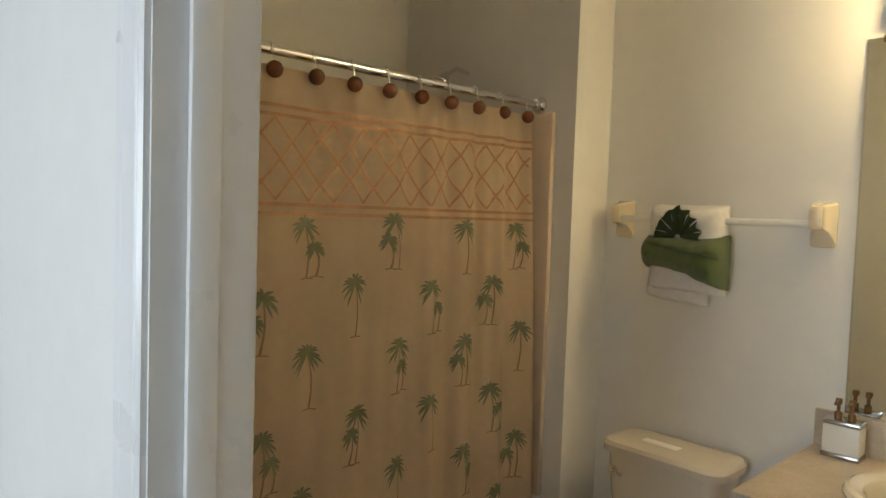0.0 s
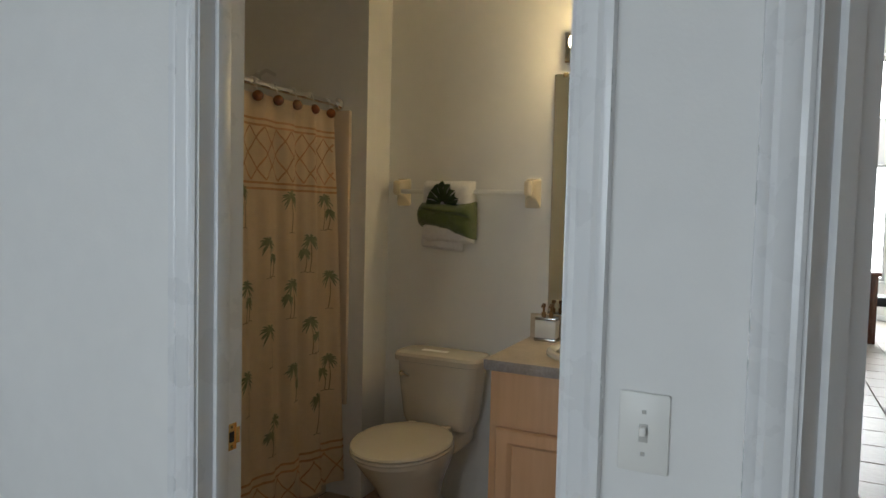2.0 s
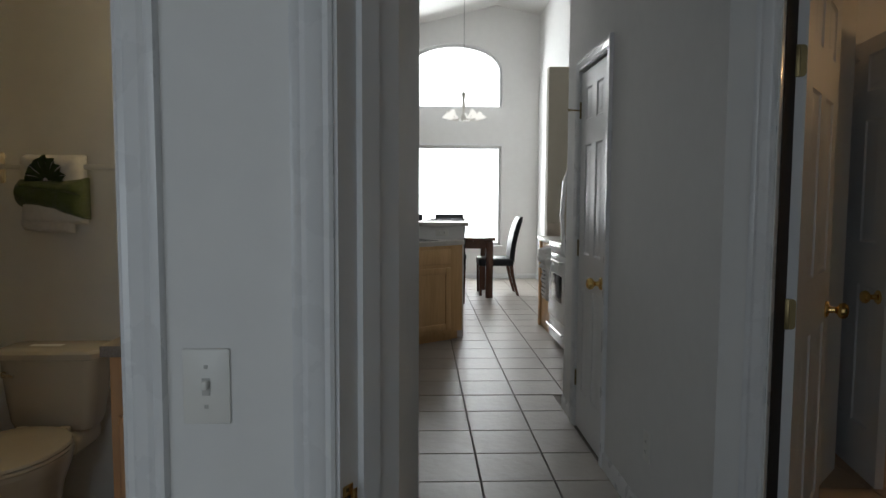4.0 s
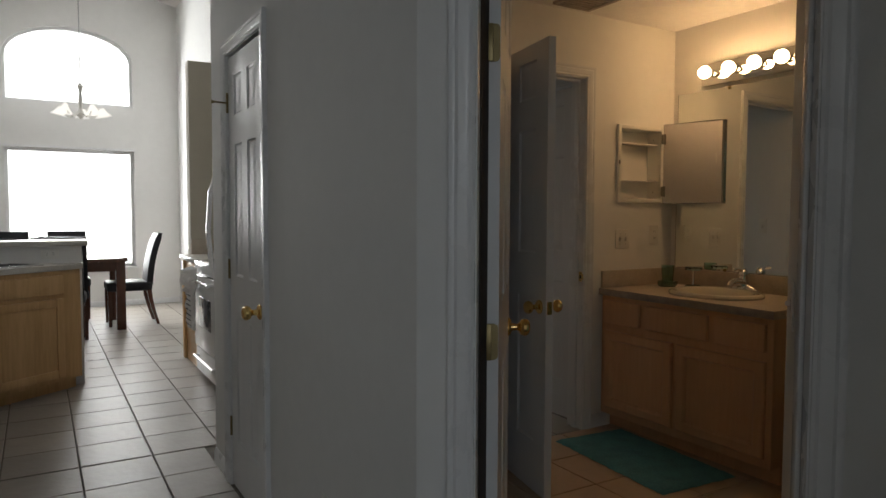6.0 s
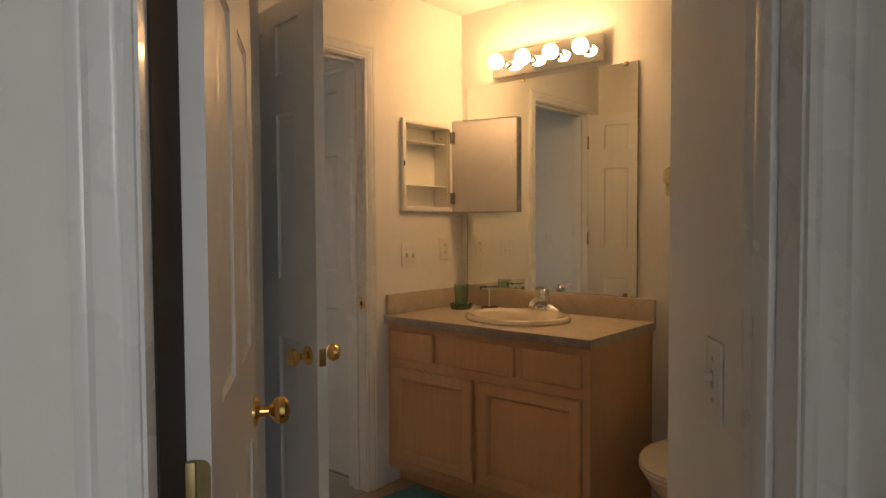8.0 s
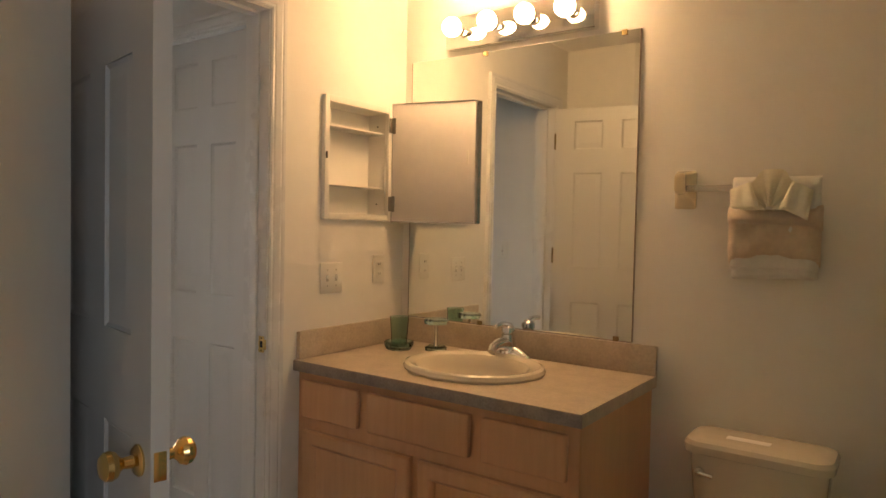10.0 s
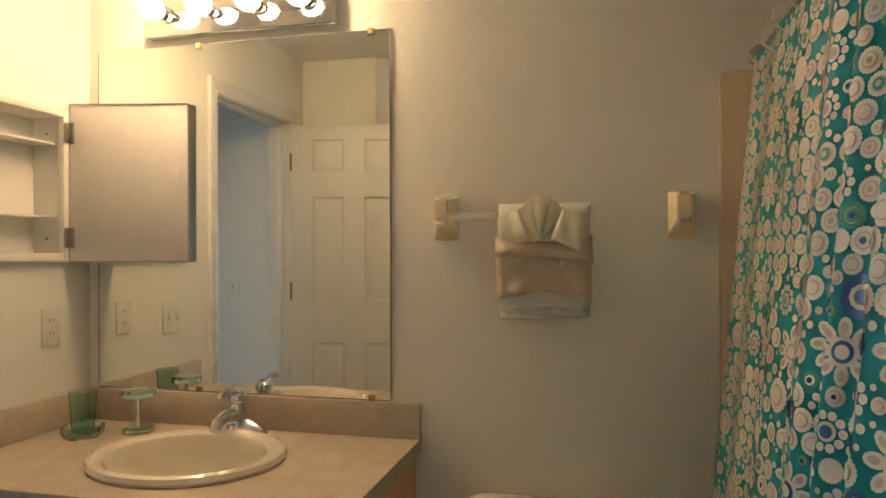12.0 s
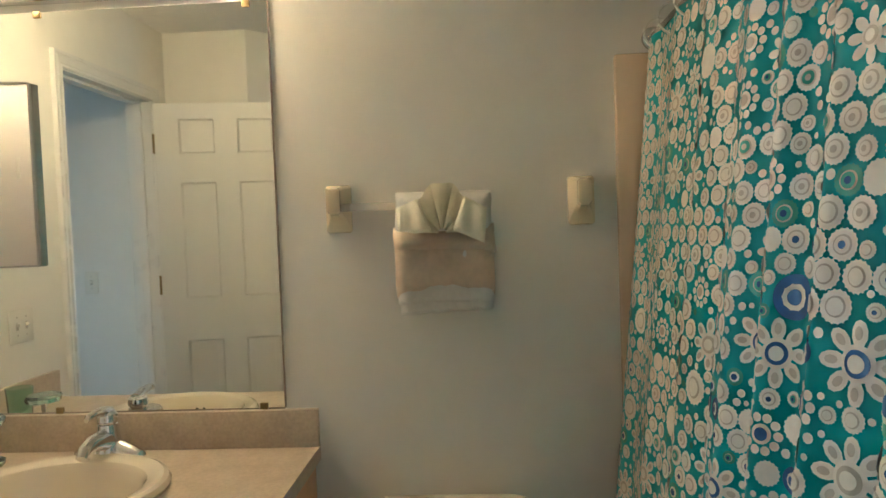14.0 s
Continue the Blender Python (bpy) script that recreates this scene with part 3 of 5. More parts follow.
def countertop(name, label, m, length, depth, top, sx, sy, ax, ay, splash_left, back=0.10):
    """Worktop with a backsplash; an oval is cut for the basin at (sx, sy)."""
    c = thing(name, label, "countertop", m)
    bm = bmesh.new()
    n = 48
    x0, x1, y0, y1 = 0.0, length, -depth, 0.0
    inner, outer = [], []
    for i in range(n):
        a = 2 * math.pi * i / n
        ca, sa = math.cos(a), math.sin(a)
        inner.append((sx + ax * ca, sy + ay * sa))
        k = min([((x1 - sx) / ca if ca > 0 else (x0 - sx) / ca) if abs(ca) > 1e-6 else 9, ((y1 - sy) / sa if sa > 0 else (y0 - sy) / sa) if abs(sa) > 1e-6 else 9])
        outer.append([sx + k * ca, sy + k * sa])
    for cx_, cy_ in ((x0, y0), (x0, y1), (x1, y0), (x1, y1)):
        j = min(range(n), key=lambda q: (outer[q][0] - cx_) ** 2 + (outer[q][1] - cy_) ** 2)
        outer[j] = [cx_, cy_]
    t, b = top, top - 0.038
    bm_rings(bm, [[(x, y, b) for x, y in inner], [(x, y, t) for x, y in inner], [(x, y, t) for x, y in outer], [(x, y, b) for x, y in outer], [(x, y, b) for x, y in inner]], True, False)
    part("slab", bm, LAM, c)
    bm = bmesh.new()
    bm_box(bm, x0 - 0.0015, x1 + 0.0015, y0 - 0.003, y0 - 0.0002, b, t - 0.001, bev=0.001)
    part("front_edge", bm, LAME, c, "darker speckled front edge")
    part("backsplash", box(x0, x1, -0.020, -0.0005, t + 0.0005, t + back, 0.002), LAM, c)
    if splash_left:
        part("side_splash", box(x0, x0 + 0.019, y0 + 0.01, -0.0205, t + 0.0005, t + back, 0.002), LAM, c)
    return c


def basin(name, label, m, ax, ay):
    """Oval drop-in basin, its rim resting on z=0."""
    s = thing(name, label, "sink", m)
    n = 40
    prof = [(1.0, 0.001), (1.012, 0.009), (0.99, 0.020), (0.945, 0.025), (0.88, 0.024), (0.82, 0.017), (0.785, 0.004), (0.76, -0.025), (0.69, -0.07), (0.55, -0.115), (0.30, -0.135), (0.08, -0.14)]
    bm = bmesh.new()
    rings = []
    for k, z in prof:
        rings.append([(ax * k * math.cos(2 * math.pi * i / n), ay * k * math.sin(2 * math.pi * i / n) - (0.012 if k < 0.9 else 0), z) for i in range(n)])
    bm_rings(bm, rings, True, False)
    part("bowl", bm, PORC, s)
    part("drain", lathe([(0.0, -0.139), (0.024, -0.139), (0.024, -0.136), (0.016, -0.134), (0.0, -0.134)], 20, cap=False), CHROME, s, m=pose(0, -0.012, 0))
    for x in (-0.012, 0.012):
        part("overflow_hole", lathe([(0, 0), (0.006, 0), (0.006, 0.003), (0, 0.003)], 10, cap=False), BLACK, s, m=pose(x, -ay * 0.80, -0.028, 60, 0, 0))
    return s


def faucet(name, label, m):
    """Single-lever tap; its spout points to -y."""
    f = thing(name, label, "faucet", m)
    bm = bmesh.new()
    prof = [(1.0, 0.0), (1.0, 0.009), (0.93, 0.019), (0.70, 0.030), (0.45, 0.040), (0.2, 0.043)]
    bm_rings(bm, [[(0.084 * k * math.cos(a), 0.029 * k * math.sin(a), z) for a in [2 * math.pi * i / 24 for i in range(24)]] for k, z in prof])
    part("base_plate", bm, CHROME, f)
    part("body", lathe([(0.031, 0.012), (0.027, 0.032), (0.0235, 0.060), (0.022, 0.078), (0.0195, 0.080), (0.0195, 0.083), (0.0235, 0.085), (0.022, 0.099), (0.015, 0.106), (0.0, 0.108)], 24, cap=False), CHROME, f)
    bm = bmesh.new()
    pts = [(0, -0.004, 0.042), (0, -0.035, 0.052), (0, -0.066, 0.053), (0, -0.090, 0.046), (0, -0.101, 0.034)]
    bm_tube(bm, pts, [0.024, 0.020, 0.017, 0.0155, 0.0135], 16)
    part("spout", bm, CHROME, f)
    bm = bmesh.new()
    bm_tube(bm, [(0, 0.010, 0.100), (0, -0.02, 0.109), (0, -0.050, 0.112), (0, -0.072, 0.109), (0, -0.080, 0.106)], [0.013, 0.011, 0.008, 0.008, 0.005], 12)
    part("lever", bm, CHROME, f)
    part("lift_rod", tube([(0, 0.022, 0.01), (0, 0.022, 0.07), (0, 0.022, 0.076)], [0.0025, 0.0025, 0.005], 8), CHROME, f)
    return f


def toilet(name, label, m, seat_mat=None):
    """Two-piece toilet, its tank's back on y=0, bowl towards -y."""
    t = thing(name, label, "toilet", m)
    bm = bmesh.new()

    def rr(w, d, y0, z, r=0.05, n=6):
        pts = []
        for sx_, sy_, a0 in ((1, 1, 0), (-1, 1, 90), (-1, -1, 180), (1, -1, 270)):
            for i in range(n + 1):
                a = radians(a0 + 90 * i / n)
                pts.append((sx_ * (w - r) + r * math.cos(a), y0 + sy_ * (d - r) + r * math.sin(a), z))
        return pts
    bm_rings(bm, [rr(0.145, 0.070, -0.105, 0.385, 0.04), rr(0.158, 0.080, -0.105, 0.42, 0.04), rr(0.175, 0.086, -0.105, 0.54, 0.045), rr(0.185, 0.090, -0.105, 0.661, 0.045)])
    part("tank", bm, PORC, t)
    bm = bmesh.new()
    bm_rings(bm, [rr(0.187, 0.092, -0.105, 0.662, 0.045), rr(0.198, 0.102, -0.105, 0.666, 0.05), rr(0.200, 0.104, -0.105, 0.688, 0.05), rr(0.194, 0.098, -0.105, 0.700, 0.05), rr(0.168, 0.074, -0.105, 0.705, 0.045)])
    part("tank_lid", bm, PORC, t)
    part("lid_label", box(-0.09, 0.03, -0.135, -0.10, 0.7051, 0.7059), TISSUE, t, "white paper label on the lid")
    bm = bmesh.new()
    bm_tube(bm, [(-0.145, -0.190, 0.612), (-0.145, -0.208, 0.612)], 0.013, 12)
    bm_tube(bm, [(-0.145, -0.211, 0.612), (-0.125, -0.215, 0.611), (-0.105, -0.215, 0.608)], [0.007, 0.006, 0.007], 10)
    part("flush_lever", bm, CHROME, t, "chrome flush lever")

    def egg(w, l0, l1, yc, z, n=36):
        return [(w * math.cos(a) * (1 - 0.06 * math.sin(a)), yc + (l0 if math.sin(a) > 0 else l1) * math.sin(a), z) for a in [2 * math.pi * i / n for i in range(n)]]
    bm = bmesh.new()
    bm_rings(bm, [egg(0.11, 0.20, 0.17, -0.36, 0.0), egg(0.105, 0.19, 0.16, -0.36, 0.05), egg(0.10, 0.18, 0.15, -0.36, 0.15), egg(0.13, 0.20, 0.19, -0.38, 0.25), egg(0.17, 0.22, 0.24, -0.40, 0.33),
                  egg(0.182, 0.23, 0.262, -0.41, 0.37), egg(0.182, 0.23, 0.262, -0.41, 0.388)])
    part("bowl", bm, PORC, t)
    part("tank_shelf", box(-0.13, 0.13, -0.24, -0.02, 0.30, 0.384, 0.03, 3), PORC, t)
    bm = bmesh.new()
    bm_rings(bm, [egg(0.185, 0.20, 0.268, -0.42, 0.389), egg(0.190, 0.205, 0.275, -0.42, 0.396), egg(0.188, 0.203, 0.272, -0.42, 0.404)])
    part("seat", bm, seat_mat or PORC, t)
    bm = bmesh.new()
    bm_rings(bm, [egg(0.186, 0.20, 0.270, -0.42, 0.4055), egg(0.190, 0.205, 0.276, -0.42, 0.412), egg(0.186, 0.20, 0.271, -0.42, 0.420), egg(0.16, 0.18, 0.235, -0.42, 0.425), egg(0.08, 0.09, 0.12, -0.42, 0.427)])
    part("seat_lid", bm, seat_mat or PORC, t)
    for x in (-0.08, 0.08):
        part("hinge_cap", box(x - 0.02, x + 0.02, -0.235, -0.205, 0.389, 0.418, 0.008, 3), PORC, t)
    return t


def towel_bar(name, label, m, span, bar_mat, reach=None):
    """Ceramic posts on the wall y=0, bar at y=-0.06, along +x from 0 to span."""
    b = thing(name, label, "towel bar", m)
    for x in (0.0, span):
        bm = bmesh.new()
        lv = [(0.033, -0.061, 0.061, 0.0), (0.034, -0.062, 0.062, -0.005), (0.033, -0.060, 0.061, -0.010), (0.028, -0.047, 0.060, -0.015), (0.022, -0.032, 0.058, -0.023), (0.017, -0.022, 0.056, -0.034),
              (0.0145, -0.017, 0.054, -0.046), (0.0145, -0.015, 0.052, -0.058), (0.0165, -0.014, 0.051, -0.070), (0.0165, -0.010, 0.049, -0.077), (0.012, -0.003, 0.044, -0.080)]
        rings = []
        for w, lo_, hi_, y in lv:
            c_ = 0.006
            rings.append([(x + sx_ * (w - dx_), y, zz_) for sx_, dx_, zz_ in ((1, c_, lo_), (1, 0, lo_ + c_), (1, 0, hi_ - c_), (1, c_, hi_), (-1, c_, hi_), (-1, 0, hi_ - c_), (-1, 0, lo_ + c_), (-1, c_, lo_))])
        bm_rings(bm, rings)
        part("post", bm, CERAM, b, "glazed cream ceramic post")
    part("bar", box(0.015, reach or span - 0.015, -0.067, -0.047, -0.008, 0.012, 0.004), bar_mat, b, "plain square bar")
    return b


def hang(w, zt, zb, y0, thick, seed, wav=0.004, nx=40, nz=36, x0=0.0, lo=None, side=0.13):
    """A folded towel that hangs over the bar: a soft slab with rolled edges; lo(u): lift of the lower edge."""
    bm = bmesh.new()
    rings = []
    for i in range(nx + 1):
        u = i / nx
        e = min(u, 1 - u)
        rnd = 0.30 + 0.70 * math.sqrt(max(0.0, 1 - max(0.0, 1 - e / side) ** 2))
        bot = zb + (lo(u) if lo else 0)
        hh = zt - bot
        ring = []
        for k in range(nz + 1):
            v = k / nz
            z = bot + hh * v
            et, eb = (zt - z) / (0.55 * thick), (z - bot) / (0.35 * thick)
            tap = math.sqrt(max(0.0, 1 - max(0.0, 1 - et) ** 2)) * math.sqrt(max(0.0, 1 - max(0.0, 1 - eb) ** 2))
            n = noise.noise(Vector((u * 5 + seed, z * 16, seed))) * wav + noise.noise(Vector((u * 16 + seed, z * 50, 3 + seed))) * wav * 0.4
            n += 0.6 * wav * math.sin(z * 60 + 5 * noise.noise(Vector((u * 3, seed, 0))))
            ring.append((x0 + w * u + 0.006 * noise.noise(Vector((seed, z * 14, u * 2))), y0 - (thick * rnd + n) * tap, z + 0.004 * noise.noise(Vector((u * 6, seed, 9)))))
        for k in range(nz, -1, -6):
            ring.append((x0 + w * u, y0 + 0.004, bot + hh * k / nz))
        rings.append(ring)
    bm_rings(bm, rings)
    return bm


def fan(w, h, cxx, z0, y, pleats, seed, spread=150, flop=0.0, lean=0.0, deep=0.009):
    """A pleated washcloth opened as a fan, tucked in at z0."""
    bm = bmesh.new()
    n = pleats * 6
    rings = []
    for j in range(9):
        r = 0.12 + 0.88 * j / 8
        ring = []
        for i in range(n + 1):
            u = i / n
            a = radians(90 + spread / 2 - spread * u)
            ph = 2 * math.pi * pleats * u
            rad = r * (h * (0.86 + 0.14 * math.sin(math.pi * u)) + 0.005 * math.cos(ph) * r)
            yy = y - 0.008 - deep * (0.25 + 0.75 * r) * (2 * abs(math.sin(ph / 2)) ** 0.7 - 1) - 0.004 * r * r - flop * r * abs(math.cos(a)) + lean * r
            ring.append((cxx + rad * math.cos(a) * w / h, yy, z0 + rad * math.sin(a) - 0.02 * r * r * abs(math.cos(a))))
        rings.append(ring)
    front = bm_rings(bm, rings, False, False)
    bmesh.ops.solidify(bm, geom=bm.faces[:], thickness=0.005)
    return bm


def flap(a, b, c, d, y, bulge):
    """A folded corner of cloth: a soft four-sided pad from (x, z) corners, creased along its middle."""
    bm = bmesh.new()
    n = 12
    for side, k in ((0, 1.0), (1, -0.35)):
        rows = []
        for j in range(n + 1):
            v = j / n
            row = []
            for i in range(n + 1):
                u = i / n
                x = (a[0] * (1 - u) + b[0] * u) * (1 - v) + (d[0] * (1 - u) + c[0] * u) * v
                z = (a[1] * (1 - u) + b[1] * u) * (1 - v) + (d[1] * (1 - u) + c[1] * u) * v
                e = (max(0.0, 16 * u * (1 - u) * v * (1 - v))) ** 0.45
                yy = y - k * bulge * e * (0.75 + 0.35 * math.sin(8 * v + 2 * u)) + 0.034 * u
                row.append(bm.verts.new((x, yy, z)))
            rows.append(row)
        for p, q in zip(rows, rows[1:]):
            for i in range(n):
                bm.faces.new((p[i], p[i + 1], q[i + 1], q[i]) if side else (p[i], q[i], q[i + 1], p[i + 1]))
    bmesh.ops.remove_doubles(bm, verts=bm.verts[:], dist=0.0004)
    bmesh.ops.recalc_face_normals(bm, faces=bm.faces[:])
    return bm


# -- bath A
vanA = vanity("vanity_cabinet", "light oak vanity cabinet under a speckled laminate counter", pose(-0.52, BY, 0), 0.73, 0.50, 0.79, [], [(0.03, 0.34), (0.36, 0.70)])
countertop("vanity_countertop", "beige laminate vanity top with a backsplash", pose(-0.535, BY, 0), 0.745, 0.53, 0.79, 0.385, -0.285, 0.205, 0.165, False)
basin("basin", "oval bone-coloured drop-in sink in the counter", pose(-0.15, BY - 0.285, 0.79), 0.225, 0.185)
faucet("faucet", "chrome single-lever tap on the vanity", pose(-0.15, BY - 0.075, 0.790))
m_ = thing("wall_mirror", "frameless wall mirror above the oak vanity", "mirror")
part("mirror_glass", box(-0.462, 0.205, BY - 0.006, BY - 0.0005, 0.892, 1.885), MIRROR, m_)
bm = bmesh.new()
bm_box(bm, -0.466, -0.462, BY - 0.007, BY - 0.0005, 0.892, 1.885)
part("edge_strip", bm, CHROME, m_)
part("clip", box(-0.43, -0.41, BY - 0.009, BY - 0.006, 1.872, 1.89, 0.001), STEEL, m_)


def light_bar(name, label, m, length, count, glow_mat, lit):
    """Chrome vanity strip along +x, on the wall y=0, with globe bulbs."""
    b = thing(name, label, "vanity light", m)
    part("back_plate", box(0, length, -0.045, -0.0005, 0, 0.125, 0.006), CHROME, b, "mirror-bright chrome strip")
    for i in range(count):
        x = length * (i + 0.5) / count
        part("socket", lathe([(0.026, 0.045), (0.026, 0.050), (0.019, 0.053), (0.019, 0.077), (0, 0.077)], 18, cap=False), CHROME, b, m=pose(x, 0, 0.0625, 90, 0, 0))
        prof = [(0.013, 0.078), (0.015, 0.082)] + [(0.037 * math.sin(radians(a)), 0.118 - 0.037 * math.cos(radians(a))) for a in range(25, 181, 15)]
        bb = part("bulb", lathe(prof, 20), glow_mat if lit(i) else GLASSF, b, "lit globe bulb", m=pose(x, 0, 0.0625, 90, 0, 0))
    return b


light_bar("vanity_light", "chrome vanity light strip with globe bulbs", pose(-0.42, BY, 1.92), 0.60, 4, BULBGA, lambda i: True)
towel_bar("towel_bar", "cream ceramic towel bar with a white rod", pose(-1.165, BY, 1.395), 0.62, PLATE)
tw = thing("towel_bundle", "white towel wrapped in olive green, hanging on the bar", "towel", pose(0, BY - 0.045, 0))
part("white_towel", hang(0.238, 1.444, 1.172, 0.0, 0.062, 3.0, x0=-1.03), TERRYW, tw)
part("white_lip", hang(0.190, 1.205, 1.148, 0.002, 0.050, 6.0, x0=-1.036, lo=lambda u: -0.012 * u), TERRYW, tw, "lower fold of the white towel")
part("green_wrap", hang(0.262, 1.352, 1.236, 0.003, 0.084, 8.0, x0=-1.046, wav=0.010, lo=lambda u: 0.004 - 0.040 * u + 0.010 * math.sin(5 * u)), TERRYG, tw, "olive green terry wrap")
part("green_fold", hang(0.250, 1.356, 1.292, 0.0, 0.094, 5.0, x0=-1.036, wav=0.007, lo=lambda u: 0.012 - 0.03 * u), TERRYG, tw, "olive green terry fold")
part("fan_cloth", fan(0.088, 0.096, -0.918, 1.342, -0.058, 8, 1.0, 172), TERRYD, tw, "dark green pleated washcloth")
toilet("toilet", "bone-coloured toilet with closed lid, beside the oak vanity", pose(-0.895, BY - 0.015, 0))
sd = thing("soap_dispenser", "white and brushed steel soap dispenser with two bronze pumps", "soap dispenser", pose(-0.445, BY - 0.075, 0.790) @ Matrix.Diagonal((0.80, 0.80, 0.84, 1)))
part("body", box(-0.055, 0.055, -0.035, 0.035, 0.016, 0.105, 0.006), PLATE, sd)
part("base_band", box(-0.058, 0.058, -0.038, 0.038, 0.0005, 0.018, 0.006), STEELS, sd)
part("top_band", box(-0.057, 0.057, -0.037, 0.037, 0.103, 0.120, 0.006), STEELS, sd)
for x in (-0.02, 0.02):
    p_ = part("pump", lathe([(0.012, 0.120), (0.012, 0.140), (0.006, 0.143), (0.006, 0.165), (0.010, 0.166), (0.010, 0.182), (0, 0.184)], 14, cap=False), BRONZE, sd, m=pose(x, 0, 0))
    part("nozzle", tube([(0, 0, 0.175), (0, -0.03, 0.176), (0, -0.038, 0.168)], 0.004, 8), BRONZE, p_)


# -- shower curtains


class Cloth:
    """A hanging pleated sheet: s runs along it, z up, o lifts off its front."""

    def __init__(self, m, length, amp, waves, seed, z0, z1, flare=0.0):
        self.flare = flare
        self.m, self.length, self.amp, self.waves, self.seed, self.z0, self.z1 = m, length, amp, waves, seed, z0, z1
        n = 900
        zm = 0.5 * (z0 + z1)
        self.run = [length * i / n for i in range(n + 1)]
        dep = [self.depth(p, zm) for p in self.run]
        self.arc = [0.0]
        for i in range(n):
            self.arc.append(self.arc[-1] + math.hypot(length / n, dep[i + 1] - dep[i]))
        self.full = self.arc[-1]
        self.run, self.arc = np.array(self.run), np.array(self.arc)

    def depth(self, s, z):
        u = s / self.length
        k = (z - self.z0) / (self.z1 - self.z0)
        ph = 2 * math.pi * self.waves * (u + 0.035 * math.sin(7 * u + self.seed) + 0.015 * math.sin(1.7 * z + self.seed))
        a = self.amp * (0.75 + 0.4 * (1 - k)) * (0.8 + 0.4 * math.sin(5 * u + 2 * self.seed))
        return a * math.sin(ph) + 0.3 * a * math.sin(2.3 * ph + 1 + 0.9 * z) + self.flare * (1 - k)

    def at(self, s, z, o=0.0):
        s = float(np.interp(s, self.arc, self.run))
        d = self.depth(s, z)
        e = 0.004
        g = (self.depth(s + e, z) - self.depth(s - e, z)) / (2 * e)
        n = Vector((-g, 1, 0)).normalized()
        return self.m @ (Vector((s, d, z)) + o * n)

    def sheet(self, ns, nz, flip=False):
        bm = bmesh.new()
        rows = [[bm.verts.new(self.at(self.full * i / ns, self.z0 + (self.z1 - self.z0) * j / nz)) for i in range(ns + 1)] for j in range(nz + 1)]
        for a, b in zip(rows, rows[1:]):
            for i in range(ns):
                bm.faces.new((a[i], a[i + 1], b[i + 1], b[i]))
        bmesh.ops.solidify(bm, geom=bm.faces[:], thickness=0.0015)
        return bm


def decal(bm, cloth, pts, o, mi):
    """A convex outline in (s, z) laid on the cloth, with its middle as a fan."""
    c = (sum(p[0] for p in pts) / len(pts), sum(p[1] for p in pts) / len(pts))
    r1 = [bm.verts.new(cloth.at(s, z, o)) for s, z in pts]
    r0 = [bm.verts.new(cloth.at(c[0] + 0.5 * (s - c[0]), c[1] + 0.5 * (z - c[1]), o)) for s, z in pts]
    cv = bm.verts.new(cloth.at(*c, o))
    n = len(pts)
    for i in range(n):
        j = (i + 1) % n
        for f in (bm.faces.new((r0[i], r0[j], r1[j], r1[i])), bm.faces.new((cv, r0[j], r0[i]))):
            f.material_index = mi


def strip(bm, cloth, line, w, o, mi):
    """A ribbon of width w along a line in (s, z)."""
    pr = []
    for i, (s, z) in enumerate(line):
        a, b = line[max(0, i - 1)], line[min(len(line) - 1, i + 1)]
        dx, dz = b[0] - a[0], b[1] - a[1]
        k = math.hypot(dx, dz) or 1
        ww = w[i] if isinstance(w, list) else w
        pr.append((bm.verts.new(cloth.at(s - dz / k * ww / 2, z + dx / k * ww / 2, o)), bm.verts.new(cloth.at(s + dz / k * ww / 2, z - dx / k * ww / 2, o))))
    for (a, b), (c, d) in zip(pr, pr[1:]):
        bm.faces.new((a, b, d, c)).material_index = mi


def seg(p, q, n):
    return [(p[0] + (q[0] - p[0]) * i / n, p[1] + (q[1] - p[1]) * i / n) for i in range(n + 1)]


# curtain A: hangs along +y at the tub, its front to +x
LA = 1.345
clA = Cloth(Matrix.Translation((-1.390, 0.36, 0)) @ Matrix(((0, 1, 0, 0), (1, 0, 0, 0), (0, 0, 1, 0), (0, 0, 0, 1))), LA, 0.016, 8.0, 1.3, 0.12, 1.735, 0.08)
LA = clA.full
cu = thing("shower_curtain", "cream shower curtain printed with palm trees under a lattice border", "shower curtain")
part("cloth", clA.sheet(220, 40), CURA, cu)
bm = bmesh.new()
for z in (1.640, 1.618, 1.402, 1.380):
    strip(bm, clA, seg((0, z), (LA, z), 150), 0.009, 0.0022, 0)
cell = 0.172
k = -1
while k * cell < LA:
    for a, b in (((k * cell, 1.412), ((k + 1) * cell, 1.612)), ((k * cell, 1.612), ((k + 1) * cell, 1.412)), (((k + 0.42) * cell, 1.412), ((k + 1.42) * cell, 1.612)), (((k + 0.42) * cell, 1.612), ((k + 1.42) * cell, 1.412))):
        ln = [p for p in seg(a, b, 18) if 0.004 < p[0] < LA - 0.004]
        if len(ln) > 2:
            strip(bm, clA, ln, 0.007, 0.0022, 0)
    k += 1
part("lattice_print", bm, ORANGEP, cu, "tan lattice border print")
bm = bmesh.new()
for z in (0.30, 0.27):
    strip(bm, clA, seg((0, z), (LA, z), 150), 0.010, 0.0022, 0)
k = 0
while k * 0.12 < LA:
    ln = [p for p in seg((k * 0.12, 0.13), (k * 0.12 + 0.13, 0.26), 14) if p[0] < LA - 0.01]
    ln2 = [p for p in seg((k * 0.12, 0.26), (k * 0.12 + 0.13, 0.13), 14) if p[0] < LA - 0.01]
    for q in (ln, ln2):
        if len(q) > 2:
            strip(bm, clA, q, 0.007, 0.0022, 0)
    k += 1
